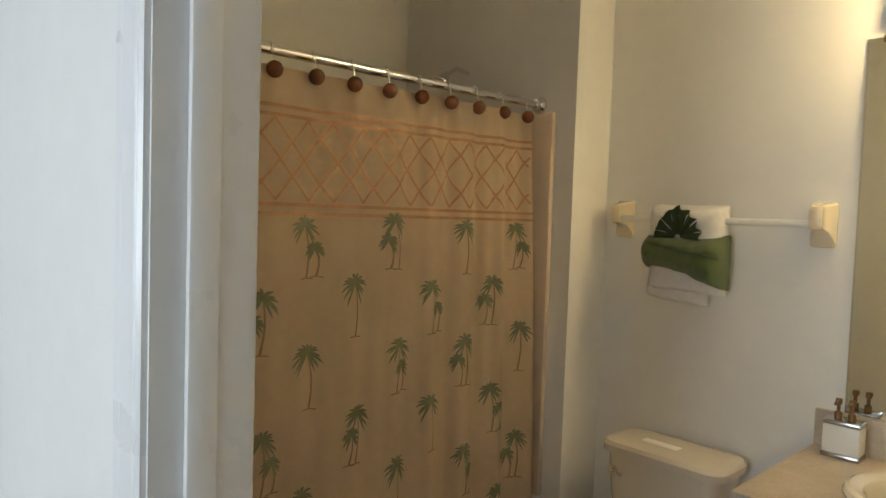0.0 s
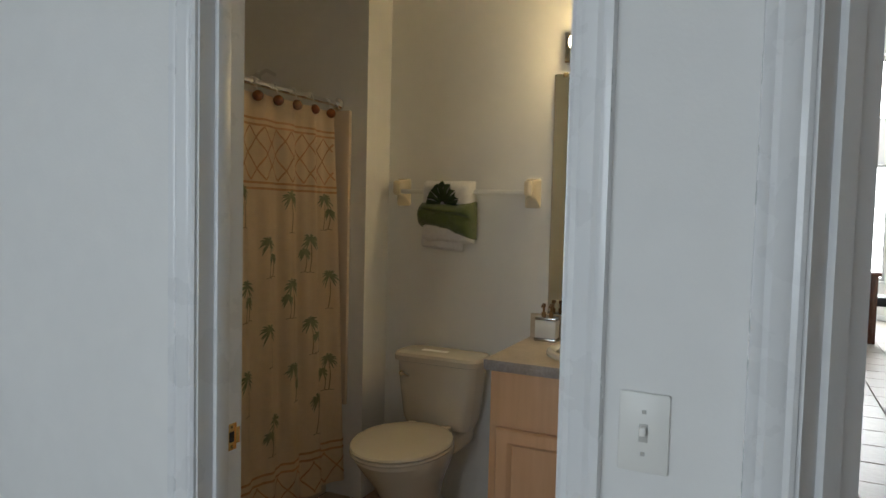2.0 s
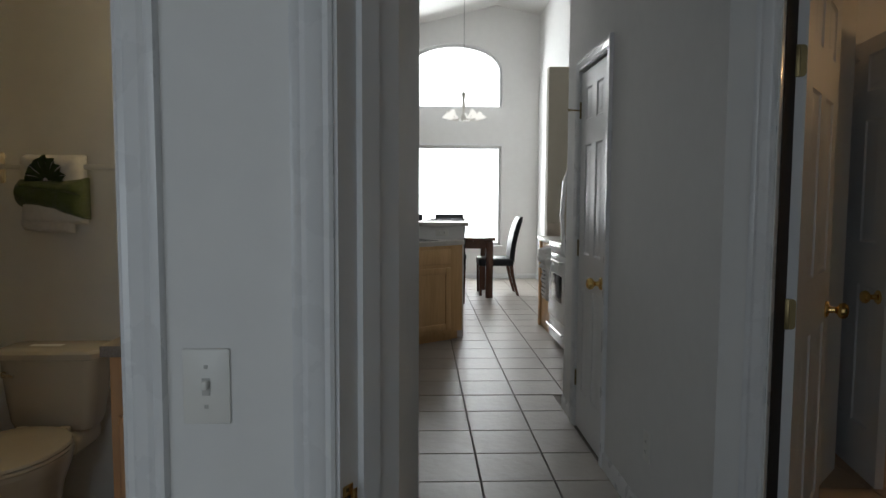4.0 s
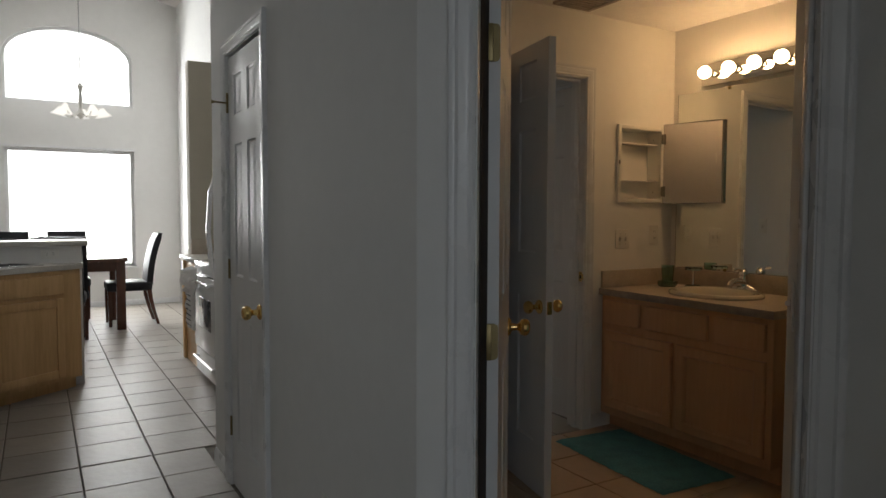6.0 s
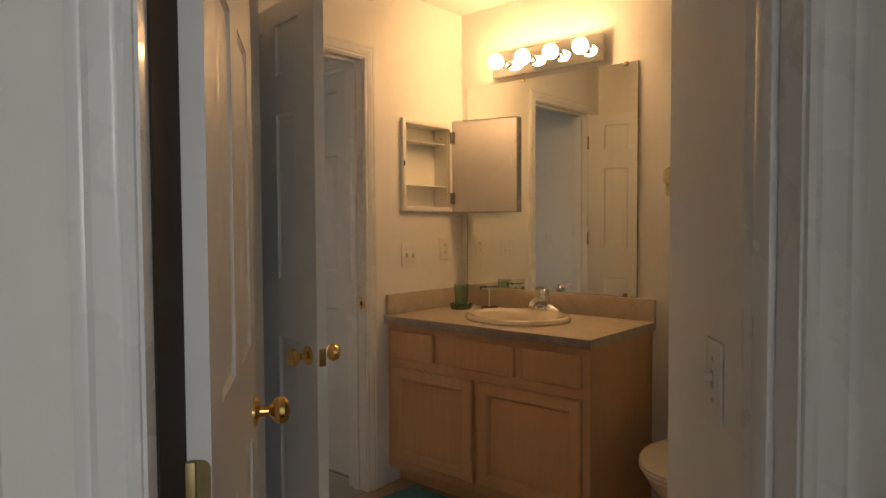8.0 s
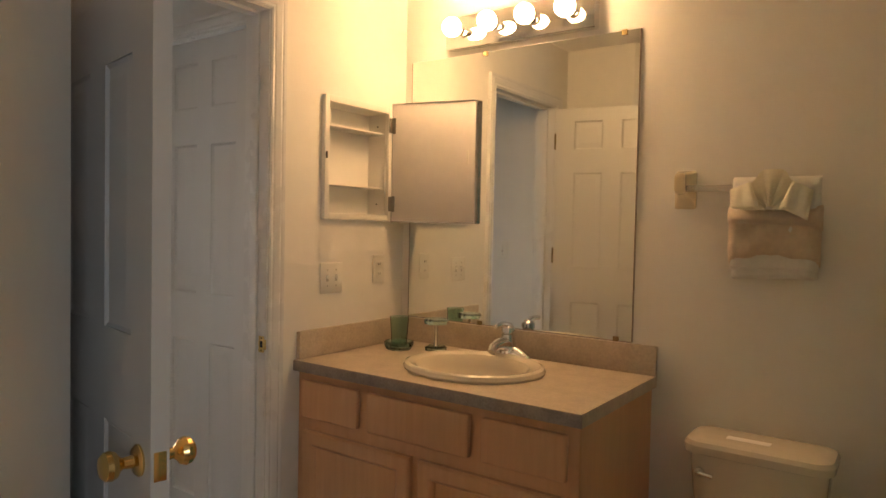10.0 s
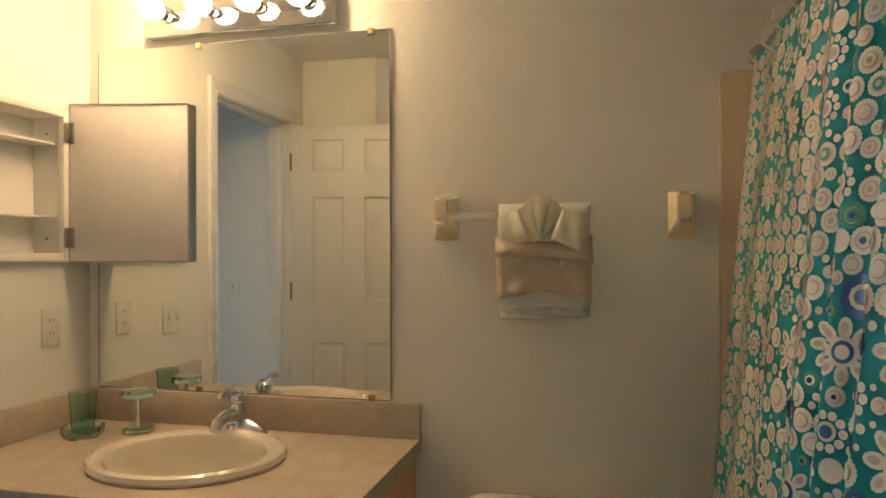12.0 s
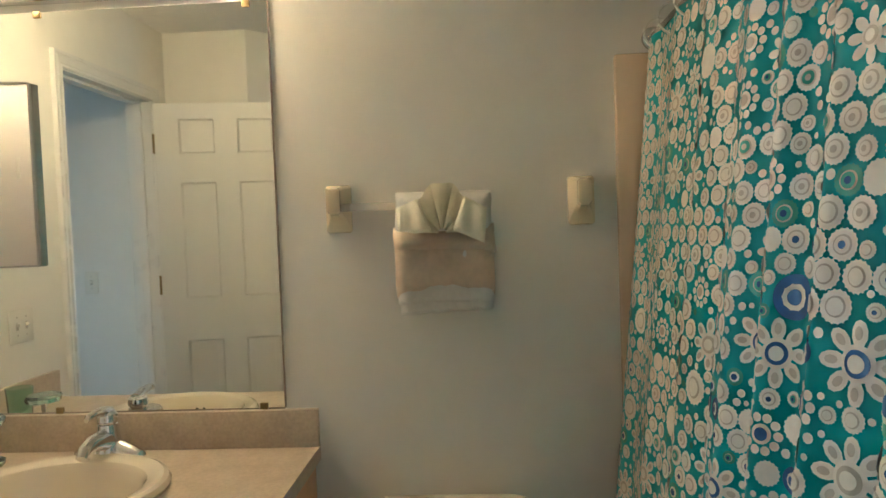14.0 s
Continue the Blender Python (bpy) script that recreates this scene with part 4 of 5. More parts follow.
part("hem_print", bm, ORANGEP, cu, "tan lattice print along the hem")


def palm(bm, cloth, s, z, h, rng):
    """One printed palm: leaning trunk, fronds, a scrap of ground."""
    lean = rng.uniform(-0.10, 0.14) * h
    top = (s + lean, z + h)
    ln = [(s + lean * (i / 8) ** 1.6 + 0.010 * math.sin(3.0 * i / 8), z + h * i / 8) for i in range(9)]
    strip(bm, cloth, ln, [0.0062 - 0.0003 * i for i in range(9)], 0.0024, 1)
    for f in range(15):
        a = radians(-50 + 280 * f / 14 + rng.uniform(-8, 8))
        r = h * rng.uniform(0.17, 0.26) + 0.014
        fr = []
        for i in range(6):
            q = i / 5
            fr.append((top[0] + r * q * math.cos(a), top[1] + r * q * math.sin(a) - 0.42 * r * q * q))
        strip(bm, cloth, fr, [0.003, 0.006, 0.008, 0.007, 0.005, 0.001], 0.0028, 0)
    strip(bm, cloth, [(s - 0.018, z - 0.001), (s, z + 0.001), (s + 0.022, z - 0.002)], 0.003, 0.0024, 1)


rng = random.Random(5)
# a half-drop repeat
for col in range(10):
    s = (0.075 + 0.134 * col) * LA / 1.345
    z = 1.222 if col % 2 else 1.050
    row = col
    while z > 0.30:
        bm = bmesh.new()
        kind_ = row % 3
        zz, ss = z + rng.uniform(-0.012, 0.012), s + rng.uniform(-0.010, 0.010)
        palm(bm, clA, ss, zz, 0.142 if kind_ == 1 else 0.134, rng)
        if kind_ == 0:
            palm(bm, clA, min(ss + 0.030, LA - 0.04), zz + 0.004, 0.072, rng)
        elif kind_ == 2:
            palm(bm, clA, max(ss - 0.026, 0.04), zz + 0.002, 0.080, rng)
        part("palm_print", bm, [PALMP, TRUNKP], cu, "grey-green palm tree print")
        z -= 0.342
        row += 1
rod = thing("curtain_rod", "chrome shower curtain rod with end flanges", "curtain rod")
part("rod", tube([(-1.40, 0.322, 1.775), (-1.40, 1.778, 1.775)], 0.0125, 14), CHROME, rod)
for y, d in ((0.3215, 1), (1.7785, -1)):
    part("flange", lathe([(0, 0), (0.030, 0), (0.028, 0.008), (0.017, 0.014), (0.017, 0.03), (0, 0.03)], 18, cap=False), CHROME, rod, m=pose(-1.40, y, 1.775, -90 * d, 0, 0))
for i in range(12):
    y = 0.40 + 1.285 * i / 11
    hk = thing("curtain_hook", "curtain hook with a round amber bead", "curtain hook", pose(-1.40, y, 1.775), group="curtain hooks")
    part("wire", tube([(0.0, 0, 0.0165), (0.014, 0, 0.010), (0.0175, 0, -0.004), (0.020, 0, -0.020), (0.026, 0, -0.045)], 0.002, 6), CHROME, hk)
    part("bead", lathe([(0.021 * math.sin(radians(a)), -0.052 - 0.021 * math.cos(radians(a))) for a in range(0, 181, 15)], 16, cap=False), AMBER, hk, "glossy amber bead", m=pose(0.026, 0, 0))
tb = thing("bathtub", "bone fibreglass bathtub with moulded surround", "bathtub")
bm = bmesh.new()
bm_box(bm, TX + 0.005, -1.43, 0.325, 1.775, 0.0, 0.10, bev=0.01)
bm_box(bm, -1.50, -1.43, 0.325, 1.775, 0.10, 0.42, bev=0.02)
bm_box(bm, TX + 0.005, TX + 0.08, 0.325, 1.775, 0.10, 0.42, bev=0.02)
bm_box(bm, TX + 0.08, -1.50, 0.325, 0.42, 0.10, 0.42, bev=0.02)
bm_box(bm, TX + 0.08, -1.50, 1.68, 1.775, 0.10, 0.42, bev=0.02)
part("tub", bm, TUBM, tb)
bm = bmesh.new()
bm_box(bm, TX + 0.012, -1.325, 1.755, 1.7785, 0.43, 1.745, bev=0.008)
bm_box(bm, TX + 0.002, TX + 0.02, 0.33, 1.754, 0.43, 1.83, bev=0.004)
part("surround", bm, TUBM, tb)
sh = thing("wall_shower", "small chrome wall shower on its arm", "shower", pose(-1.76, 1.7785, 1.93))
part("arm", tube([(0, 0, 0), (0, -0.06, 0.01), (0, -0.11, -0.02)], 0.009, 10), CHROME, sh)
part("head", lathe([(0.012, 0.02), (0.016, 0.0), (0.032, -0.03), (0.030, -0.036), (0, -0.036)], 16, cap=False), CHROME, sh, m=pose(0, -0.12, -0.03, -35, 0, 0))

# -- bath B
VB = pose(MX, CY, 0, 0, 0, -90)
vanity("vanity_cabinet", "honey oak vanity cabinet with three drawer fronts and two doors", VB, 1.09, 0.583, 0.83, [(0.035, 0.30), (0.345, 0.745), (0.79, 1.06)], [(0.04, 0.525), (0.56, 1.06)])
countertop("vanity_countertop", "beige speckled laminate vanity top with backsplashes", VB, 1.105, 0.61, 0.83, 0.575, -0.318, 0.225, 0.190, True)
basin("basin", "oval bone-coloured drop-in sink in the laminate counter", VB @ pose(0.575, -0.318, 0.83), 0.25, 0.220)
faucet("faucet", "chrome single-lever tap behind the sink", VB @ pose(0.575, -0.085, 0.83) @ Matrix.Diagonal((1.15, 1.15, 1.2, 1)))
mB = thing("wall_mirror", "large frameless wall mirror above the vanity", "mirror")
part("mirror_glass", box(MX - 0.006, MX - 0.0005, 1.685, CY - 0.040, 0.935, 2.0), MIRROR, mB)
bm = bmesh.new()
bm_box(bm, MX - 0.0065, MX - 0.0005, 1.681, 1.685, 0.935, 2.0)
bm_box(bm, MX - 0.0065, MX - 0.0005, 1.685, CY - 0.04, 0.931, 0.935)
bm_box(bm, MX - 0.0065, MX - 0.0005, CY - 0.04, CY - 0.037, 0.931, 2.0)
part("edge_strip", bm, LAME, mB)
for y in (1.74, 2.30):
    part("clip", box(MX - 0.010, MX - 0.006, y - 0.010, y + 0.010, 1.985, 2.004, 0.001), STEEL, mB)
    part("clip", box(MX - 0.010, MX - 0.006, y - 0.010, y + 0.010, 0.931, 0.948, 0.001), STEEL, mB)
light_bar("vanity_light", "chrome vanity light strip with four lit globe bulbs", VB @ pose(CY - 2.465, 0, 2.02), 0.63, 4, BULBGB, lambda i: True)
# medicine cabinet
mc = thing("medicine_cabinet", "white recessed medicine cabinet, empty, its grey door swung open", "medicine cabinet")
X0, X1, Z0, Z1 = 3.60, 3.985, 1.335, 1.795
bm = bmesh.new()
for a, b, c, d in ((X0, X0 + 0.024, Z0, Z1), (X1 - 0.024, X1, Z0, Z1), (X0 + 0.024, X1 - 0.024, Z0, Z0 + 0.024), (X0 + 0.024, X1 - 0.024, Z1 - 0.024, Z1)):
    bm_box(bm, a, b, CY - 0.020, CY - 0.0005, c, d, bev=0.003)
part("rim", bm, PLATE, mc)
for a, b, c, d, y in ((X0 + 0.017, X1 - 0.017, Z0 + 0.017, Z1 - 0.017, CY + 0.092), (X0 + 0.016, X0 + 0.0235, Z0 + 0.017, Z1 - 0.017, CY), (X1 - 0.0235, X1 - 0.016, Z0 + 0.017, Z1 - 0.017, CY), (X0 + 0.024, X1 - 0.024, Z0 + 0.016, Z0 + 0.0235, CY), (X0 + 0.024, X1 - 0.024, Z1 - 0.0235, Z1 - 0.016, CY)):
    part("box_panel", box(a, b, y, CY + 0.10, c, d), PLATE, mc)
for z in (1.465, 1.688):
    part("shelf", box(X0 + 0.0245, X1 - 0.0245, CY + 0.012, CY + 0.0915, z, z + 0.006, 0.001), PLATE, mc)
for z in (1.40, 1.72):
    part("shelf_pin_hole", box(X1 - 0.0242, X1 - 0.0236, CY + 0.04, CY + 0.046, z, z + 0.006), BLACK, mc)
part("catch", box(X0 + 0.003, X0 + 0.011, CY - 0.023, CY - 0.020, 1.56, 1.585, 0.001), BLACK, mc)
dr = part("door", box(0.0, 0.362, -0.007, 0.0, 1.335, 1.812, 0.001), mat("grey_door_back", (0.74, 0.715, 0.70), 0.45, vary=0.03, scale=20), mc, "grey back of the open door", m=pose(3.988, CY - 0.020, 0, 0, 0, -76.5))
bm = bmesh.new()
for a, b, c, d in ((-0.003, 0.0, 1.332, 1.815), (0.362, 0.366, 1.332, 1.815), (0.0, 0.362, 1.330, 1.335), (0.0, 0.362, 1.812, 1.816)):
    bm_box(bm, a, b, -0.009, 0.010, c, d)
part("door_rim", bm, STEELS, dr)
part("front_face", box(0.0005, 0.3615, 0.0005, 0.006, 1.3355, 1.8115), PLATE, dr)
part("finger_pull", box(0.325, 0.335, -0.010, -0.007, 1.565, 1.62, 0.001), PLATE, dr)
for z in (1.405, 1.725):
    bm = box(X1 - 0.026, X1 - 0.004, CY - 0.029, CY - 0.0205, z - 0.030, z + 0.030, 0.003)
    bm_tube(bm, [(X1 - 0.003, CY - 0.030, z - 0.032), (X1 - 0.003, CY - 0.030, z + 0.032)], 0.006, 10)
    part("hinge", bm, mat("dull_grey_metal", (0.27, 0.255, 0.23), 0.4, 1.0, vary=0.1, scale=40), mc, "dull metal hinge")
switch_plate("light_switch", pose(3.658, CY, 1.115), gangs=2)
switch_plate("outlet", pose(3.928, CY, 1.138), outlet=True)
# glasses
gl = thing("tumbler_dish", "green glass dish with a green tumbler standing in it", "glass", VB @ pose(0.150, -0.20, 0.83))
part("dish", lathe([(0.0, 0.001), (0.048, 0.001), (0.056, 0.012), (0.058, 0.034), (0.052, 0.034), (0.046, 0.014), (0.0, 0.012)], 8, cap=False), GREENG, gl)
part("tumbler", lathe([(0.0, 0.013), (0.030, 0.013), (0.038, 0.13), (0.0345, 0.13), (0.027, 0.022), (0.0, 0.022)], 28, cap=False), GREENG, gl)
gl2 = thing("toothbrush_holder", "green glass and chrome toothbrush holder", "toothbrush holder", VB @ pose(0.275, -0.125, 0.83))
part("foot", lathe([(0.0, 0.001), (0.042, 0.001), (0.044, 0.014), (0.034, 0.020), (0.0, 0.020)], 8, cap=False), GREENG, gl2)
part("stem", lathe([(0.009, 0.020), (0.006, 0.05), (0.009, 0.105), (0, 0.105)], 14, cap=False), CHROME, gl2)
part("top_disc", lathe([(0.0, 0.1055), (0.046, 0.1055), (0.050, 0.118), (0.044, 0.126), (0.0, 0.126)], 8, cap=False), GREENG, gl2)
towel_bar("towel_bar", "cream ceramic towel posts with a short clear rod", VB @ pose(CY - 1.518, 0, 1.452), 0.625, mat("clear_rod", (0.97, 0.96, 0.93), 0.12, vary=0.01, trans=0.75, ior=1.3, rvary=0.02), reach=0.385)
TBM = VB @ pose(CY - 1.365, -0.040, 0)
tw = thing("towel_bundle", "white towel wrapped in beige with a cream fan cloth", "towel", TBM)
part("white_towel", hang(0.240, 1.487, 1.200, 0.0, 0.064, 11.0), TERRYW, tw)
part("white_lip", hang(0.232, 1.240, 1.176, 0.002, 0.056, 14.0, x0=0.006, wav=0.006, lo=lambda u: 0.010 * u), TERRYW, tw, "lower fold of the white towel")
part("beige_wrap", hang(0.248, 1.402, 1.218, 0.002, 0.074, 16.0, x0=-0.004, wav=0.008, lo=lambda u: 0.020 * math.sin(3.0 * u)), TERRYB, tw, "beige terry wrap")
part("beige_fold", hang(0.252, 1.400, 1.330, 0.0, 0.098, 21.0, x0=-0.005, wav=0.004, lo=lambda u: 0.006 * math.sin(3 * u) - 0.004 * u), TERRYB, tw, "beige terry fold")
part("fan_cloth", fan(0.100, 0.128, 0.122, 1.380, -0.112, 5, 2.0, 160, 0.0, 0.056, 0.0055), CREAM, tw, "cream pleated washcloth fan")
part("fan_flap", flap((0.098, 1.386), (0.064, 1.468), (0.008, 1.446), (0.018, 1.388), -0.114, 0.016), CREAM, tw, "folded corner of the washcloth")
part("fan_flap", flap((0.148, 1.390), (0.176, 1.470), (0.230, 1.440), (0.222, 1.356), -0.116, 0.016), CREAM, tw, "folded corner of the washcloth")
toilet("toilet", "bone-coloured toilet beside the oak vanity", VB @ pose(CY - 1.248, -0.015, 0))
# bath mat
bm = bmesh.new()
nx, ny = 50, 32
rows = []
for j in range(ny + 1):
    row = []
    for i in range(nx + 1):
        u, v = i / nx, j / ny
        e = min(u, 1 - u, (v) * 0.6, (1 - v) * 0.6)
        zt = 0.006 + 0.016 * min(1, e / 0.03) + 0.004 * noise.noise(Vector((u * 60, v * 40, 0))) + 0.003 * noise.noise(Vector((u * 9, v * 7, 4)))
        row.append(bm.verts.new(((u - 0.5) * 0.80 + 0.006 * noise.noise(Vector((v * 30, u, 1))), (v - 0.5) * 0.47 + 0.006 * noise.noise(Vector((u * 40, v, 7))), zt)))
    rows.append(row)
for a, b in zip(rows, rows[1:]):
    for i in range(nx):
        bm.faces.new((a[i], a[i + 1], b[i + 1], b[i]))
ob = part("bath_mat", bm, RUG, m=pose(3.285, 2.19, 0.002, 0, 0, -94))
tagged(ob, "teal shaggy bath mat on the tiled floor before the vanity", "bath mat")
# tub and curtain
tb = thing("bathtub", "bone fibreglass bathtub with moulded surround", "bathtub")
bm = bmesh.new()
bm_box(bm, 2.525, MX - 0.005, -0.095, 0.77, 0.0, 0.10, bev=0.01)
bm_box(bm, 2.525, MX - 0.005, 0.70, 0.77, 0.10, 0.42, bev=0.02)
bm_box(bm, 2.525, MX - 0.005, -0.095, -0.02, 0.10, 0.42, bev=0.02)
bm_box(bm, 2.525, 2.62, -0.02, 0.70, 0.10, 0.42, bev=0.02)
bm_box(bm, MX - 0.10, MX - 0.005, -0.02, 0.70, 0.10, 0.42, bev=0.02)
part("tub", bm, TUBM, tb)
bm = bmesh.new()
bm_box(bm, MX - 0.022, MX - 0.0005, -0.08, 0.803, 0.43, 1.815, bev=0.009)
bm_box(bm, 2.55, MX - 0.024, -0.098, -0.085, 0.43, 1.815, bev=0.004)
part("surround", bm, TUBM, tb)
LB = 1.42
clB = Cloth(Matrix.Translation((MX - 0.085, 0.728, 0)) @ Matrix(((-1, 0, 0, 0), (0, 1, 0, 0), (0, 0, 1, 0), (0, 0, 0, 1))), LB, 0.017, 8.0, 2.1, 0.10, 1.828, 0.165)
HUNG, LB = LB, clB.full
cu = thing("shower_curtain", "teal shower curtain printed with white and blue flowers", "shower curtain")
part("sheet", clB.sheet(260, 40), CURB, cu)
bm = bmesh.new()
rng = random.Random(12)
spots, cells = [], {}
CELL = 0.12


def place(r, count, tries):
    for _ in range(tries):
        s, z = rng.uniform(0.006 + r, LB - 0.006 - r), rng.uniform(0.11 + r, 1.824 - r)
        ci, cj = int(s / CELL), int(z / CELL)
        near = [q for i in (-1, 0, 1) for j in (-1, 0, 1) for q in cells.get((ci + i, cj + j), ())]
        if all((s - a) ** 2 + (z - b) ** 2 > (r + c + 0.0012) ** 2 for a, b, c in near):
            spots.append((s, z, r))
            cells.setdefault((ci, cj), []).append((s, z, r))
            count -= 1
            if not count:
                return


def grid(pitch, r):
    """Rows of discs in staggered order, where the larger flowers leave room."""
    j = 0
    z = 0.115 + r
    while z < 1.824 - r:
        s = 0.008 + r + (pitch / 2 if j % 2 else 0)
        while s < LB - 0.006 - r:
            a, b = s + rng.uniform(-0.002, 0.002), z + rng.uniform(-0.0015, 0.0015)
            k = r * rng.uniform(0.86, 1.04)
            ci, cj = int(a / CELL), int(b / CELL)
            near = [q for m in (-1, 0, 1) for n in (-1, 0, 1) for q in cells.get((ci + m, cj + n), ())]
            if all((a - p) ** 2 + (b - q) ** 2 > (k + c + 0.0008) ** 2 for p, q, c in near):
                spots.append((a, b, k))
                cells.setdefault((ci, cj), []).append((a, b, k))
            s += pitch
        z += pitch * 0.88
        j += 1


place(0.0430, 36, 4000)
place(0.0285, 140, 6000)
grid(0.0370, 0.0176)
for r, count, tries in ((0.0130, 300, 9000), (0.0092, 500, 9000), (0.0060, 800, 12000), (0.0040, 600, 7000)):
    place(r, count, tries)


def disc(s, z, r, o, mi, lobes=0, dep=0.0, n=24, rot=0.0):
    pts = []
    for i in range(n):
        a = 2 * math.pi * i / n
        k = r * (1 - dep + dep * abs(math.cos(lobes * a / 2 + rot)) if lobes else 1)
        pts.append((s + k * math.cos(a), z + k * math.sin(a)))
    decal(bm, clB, pts, o, mi)


for s, z, r in spots:
    low = z < 1.15 - 0.25 * math.sin(5 * s)
    pick = rng.random()
    if low and pick < 0.26 and 0.012 < r < 0.03:
        disc(s, z, r, 0.0016, rng.choice((2, 3)))
        disc(s, z, r * 0.6, 0.0026, 0, 10, 0.12, 30)
        disc(s, z, r * 0.35, 0.0036, 2)
        continue
    if (r > 0.035 and pick < 0.95) or (r > 0.023 and pick < 0.25):
        for i in range(8):
            a = 2 * math.pi * i / 8
            pts = [(s + r * 0.70 * math.cos(a) + r * (0.34 * math.cos(q) * math.cos(a) - 0.22 * math.sin(q) * math.sin(a)), z + r * 0.70 * math.sin(a) + r * (0.34 * math.cos(q) * math.sin(a) + 0.22 * math.sin(q) * math.cos(a))) for q in [2 * math.pi * h / 10 for h in range(10)]]
            decal(bm, clB, pts, 0.0016, 0)
            if r > 0.035:
                mid_ = (s + r * 0.74 * math.cos(a), z + r * 0.74 * math.sin(a))
                decal(bm, clB, [(mid_[0] + 0.5 * (p - mid_[0]), mid_[1] + 0.5 * (q - mid_[1])) for p, q in pts], 0.0026, 1)
        disc(s, z, r * 0.46, 0.0026, 0)
        disc(s, z, r * 0.34, 0.0036, 1 if not low or pick < 0.5 else 2)
        disc(s, z, r * 0.22, 0.0046, 0)
    elif r > 0.023 and pick < 0.8:
        for i in range(10):
            a = 2 * math.pi * i / 10
            disc(s + 0.76 * r * math.cos(a), z + 0.76 * r * math.sin(a), r * 0.215, 0.0016, 0, n=9)
        disc(s, z, r * 0.46, 0.0016, 0)
        disc(s, z, r * 0.30, 0.0026, 1 if not low else 2)
    elif r > 0.0088:
        disc(s, z, r * 1.09, 0.0016, 0 if pick > 0.05 else 3, 18, 0.16, 54)
        if pick < 0.93:
            disc(s, z, r * 0.66, 0.0026, 1)
            disc(s, z, r * 0.54, 0.0036, 0 if pick > 0.12 else 3)
        if pick < 0.45:
            disc(s, z, r * 0.26, 0.0046, 2 if low or pick < 0.06 else 1)
    else:
        disc(s, z, r, 0.0016, 0 if pick < 0.85 else 3, n=14)
part("flower_print", bm, [FW, FG, FB, FT], cu, "white, grey and blue flower print")
rod = thing("curtain_rod", "satin metal shower curtain rod", "curtain rod")
part("rod", tube([(2.522, 0.700, 1.852), (MX - 0.002, 0.700, 1.852)], 0.0125, 14), STEELS, rod)
part("flange", lathe([(0, 0), (0.030, 0), (0.028, 0.008), (0.017, 0.014), (0.017, 0.03), (0, 0.03)], 18, cap=False), STEELS, rod, m=pose(MX - 0.001, 0.700, 1.852, 0, -90, 0))
for i in range(12):
    x = MX - 0.12 - (HUNG - 0.06) * i / 11
    hk = thing("curtain_ring", "white plastic curtain ring", "curtain ring", pose(x, 0.716, 1.832), group="curtain rings")
    part("ring", tube([(0.008 * math.sin(a), 0.036 * math.cos(a), 0.037 * math.sin(a)) for a in [2 * math.pi * q / 22 for q in range(23)]], 0.0028, 8), PLATE, hk)

# ---- kitchen and dining things ----


def cab_front(parent, w, z0, z1, drawer=True):
    """Oak door and drawer front on the plane y=0 facing -y, x from 0 to w."""
    part("face_frame", box(0, w, 0.0, 0.02, z0, z1), OAKK, parent)
    top = z1 - 0.03
    if drawer:
        part("drawer_front", box(0.03, w - 0.03, -0.019, -0.0005, top - 0.13, top, 0.006, 3), OAKK, parent)
        top -= 0.16
    d = part("door", box(0.08, w - 0.08, -0.008, -0.0005, z0 + 0.08, top - 0.05), OAKK, parent)
    bm = bmesh.new()
    for a, b, c, e in ((0.03, 0.085, z0 + 0.03, top), (w - 0.085, w - 0.03, z0 + 0.03, top), (0.085, w - 0.085, z0 + 0.03, z0 + 0.085), (0.085, w - 0.085, top - 0.055, top)):
        bm_box(bm, a, b, -0.019, -0.0005, c, e, bev=0.004)
    part("door_frame", bm, OAKK, d)


def prism(pts, z0, z1):
    bm = bmesh.new()
    bm_rings(bm, [[(x, y, z) for x, y in pts] for z in (z0, z1)])
    return bm


# corner sink unit and dishwasher run; the sink front faces diagonally into the aisle
P0, P1 = Vector((0.36, 4.82)), Vector((0.84, 5.17))
sinkc = thing("sink_cabinet", "light oak corner sink cabinet with a door and a drawer front", "kitchen cabinet")
part("body", prism([(0.36, 4.83), (0.83, 5.19), (0.90, 5.24), (0.90, 5.35), (-0.25, 5.35), (-0.25, 4.75), (0.30, 4.75)], 0.09, 0.862), OAKK, sinkc)
part("toe_kick", prism([(0.34, 4.90), (0.80, 5.24), (0.86, 5.29), (0.86, 5.345), (-0.2, 5.345), (-0.2, 4.90)], 0.0, 0.089), OAKK, sinkc)
fr = part("front", box(0, 0.001, 0.019, 0.02, 0.5, 0.501), OAKK, sinkc, m=frame2((0.352, 4.805), (0.83, 5.165))[0])
cab_front(fr, 0.57, 0.09, 0.86)
dw = thing("dishwasher", "white dishwasher beside the sink cabinet", "dishwasher")
part("body", box(-0.25, 0.30, 4.16, 4.745, 0.09, 0.86, 0.003), WHITEA, dw)
part("door", box(0.301, 0.325, 4.165, 4.74, 0.10, 0.72, 0.006), WHITEA, dw)
part("control_panel", box(0.301, 0.335, 4.165, 4.74, 0.73, 0.86, 0.008), WHITEA, dw)
part("kick", box(-0.2, 0.27, 4.17, 4.735, 0.0, 0.089), BLACK, dw)
kc = thing("base_cabinet", "light oak base cabinet with door and drawer", "kitchen cabinet")
part("body", box(-0.25, 0.30, 3.56, 4.15, 0.0, 0.86, 0.002), OAKK, kc)
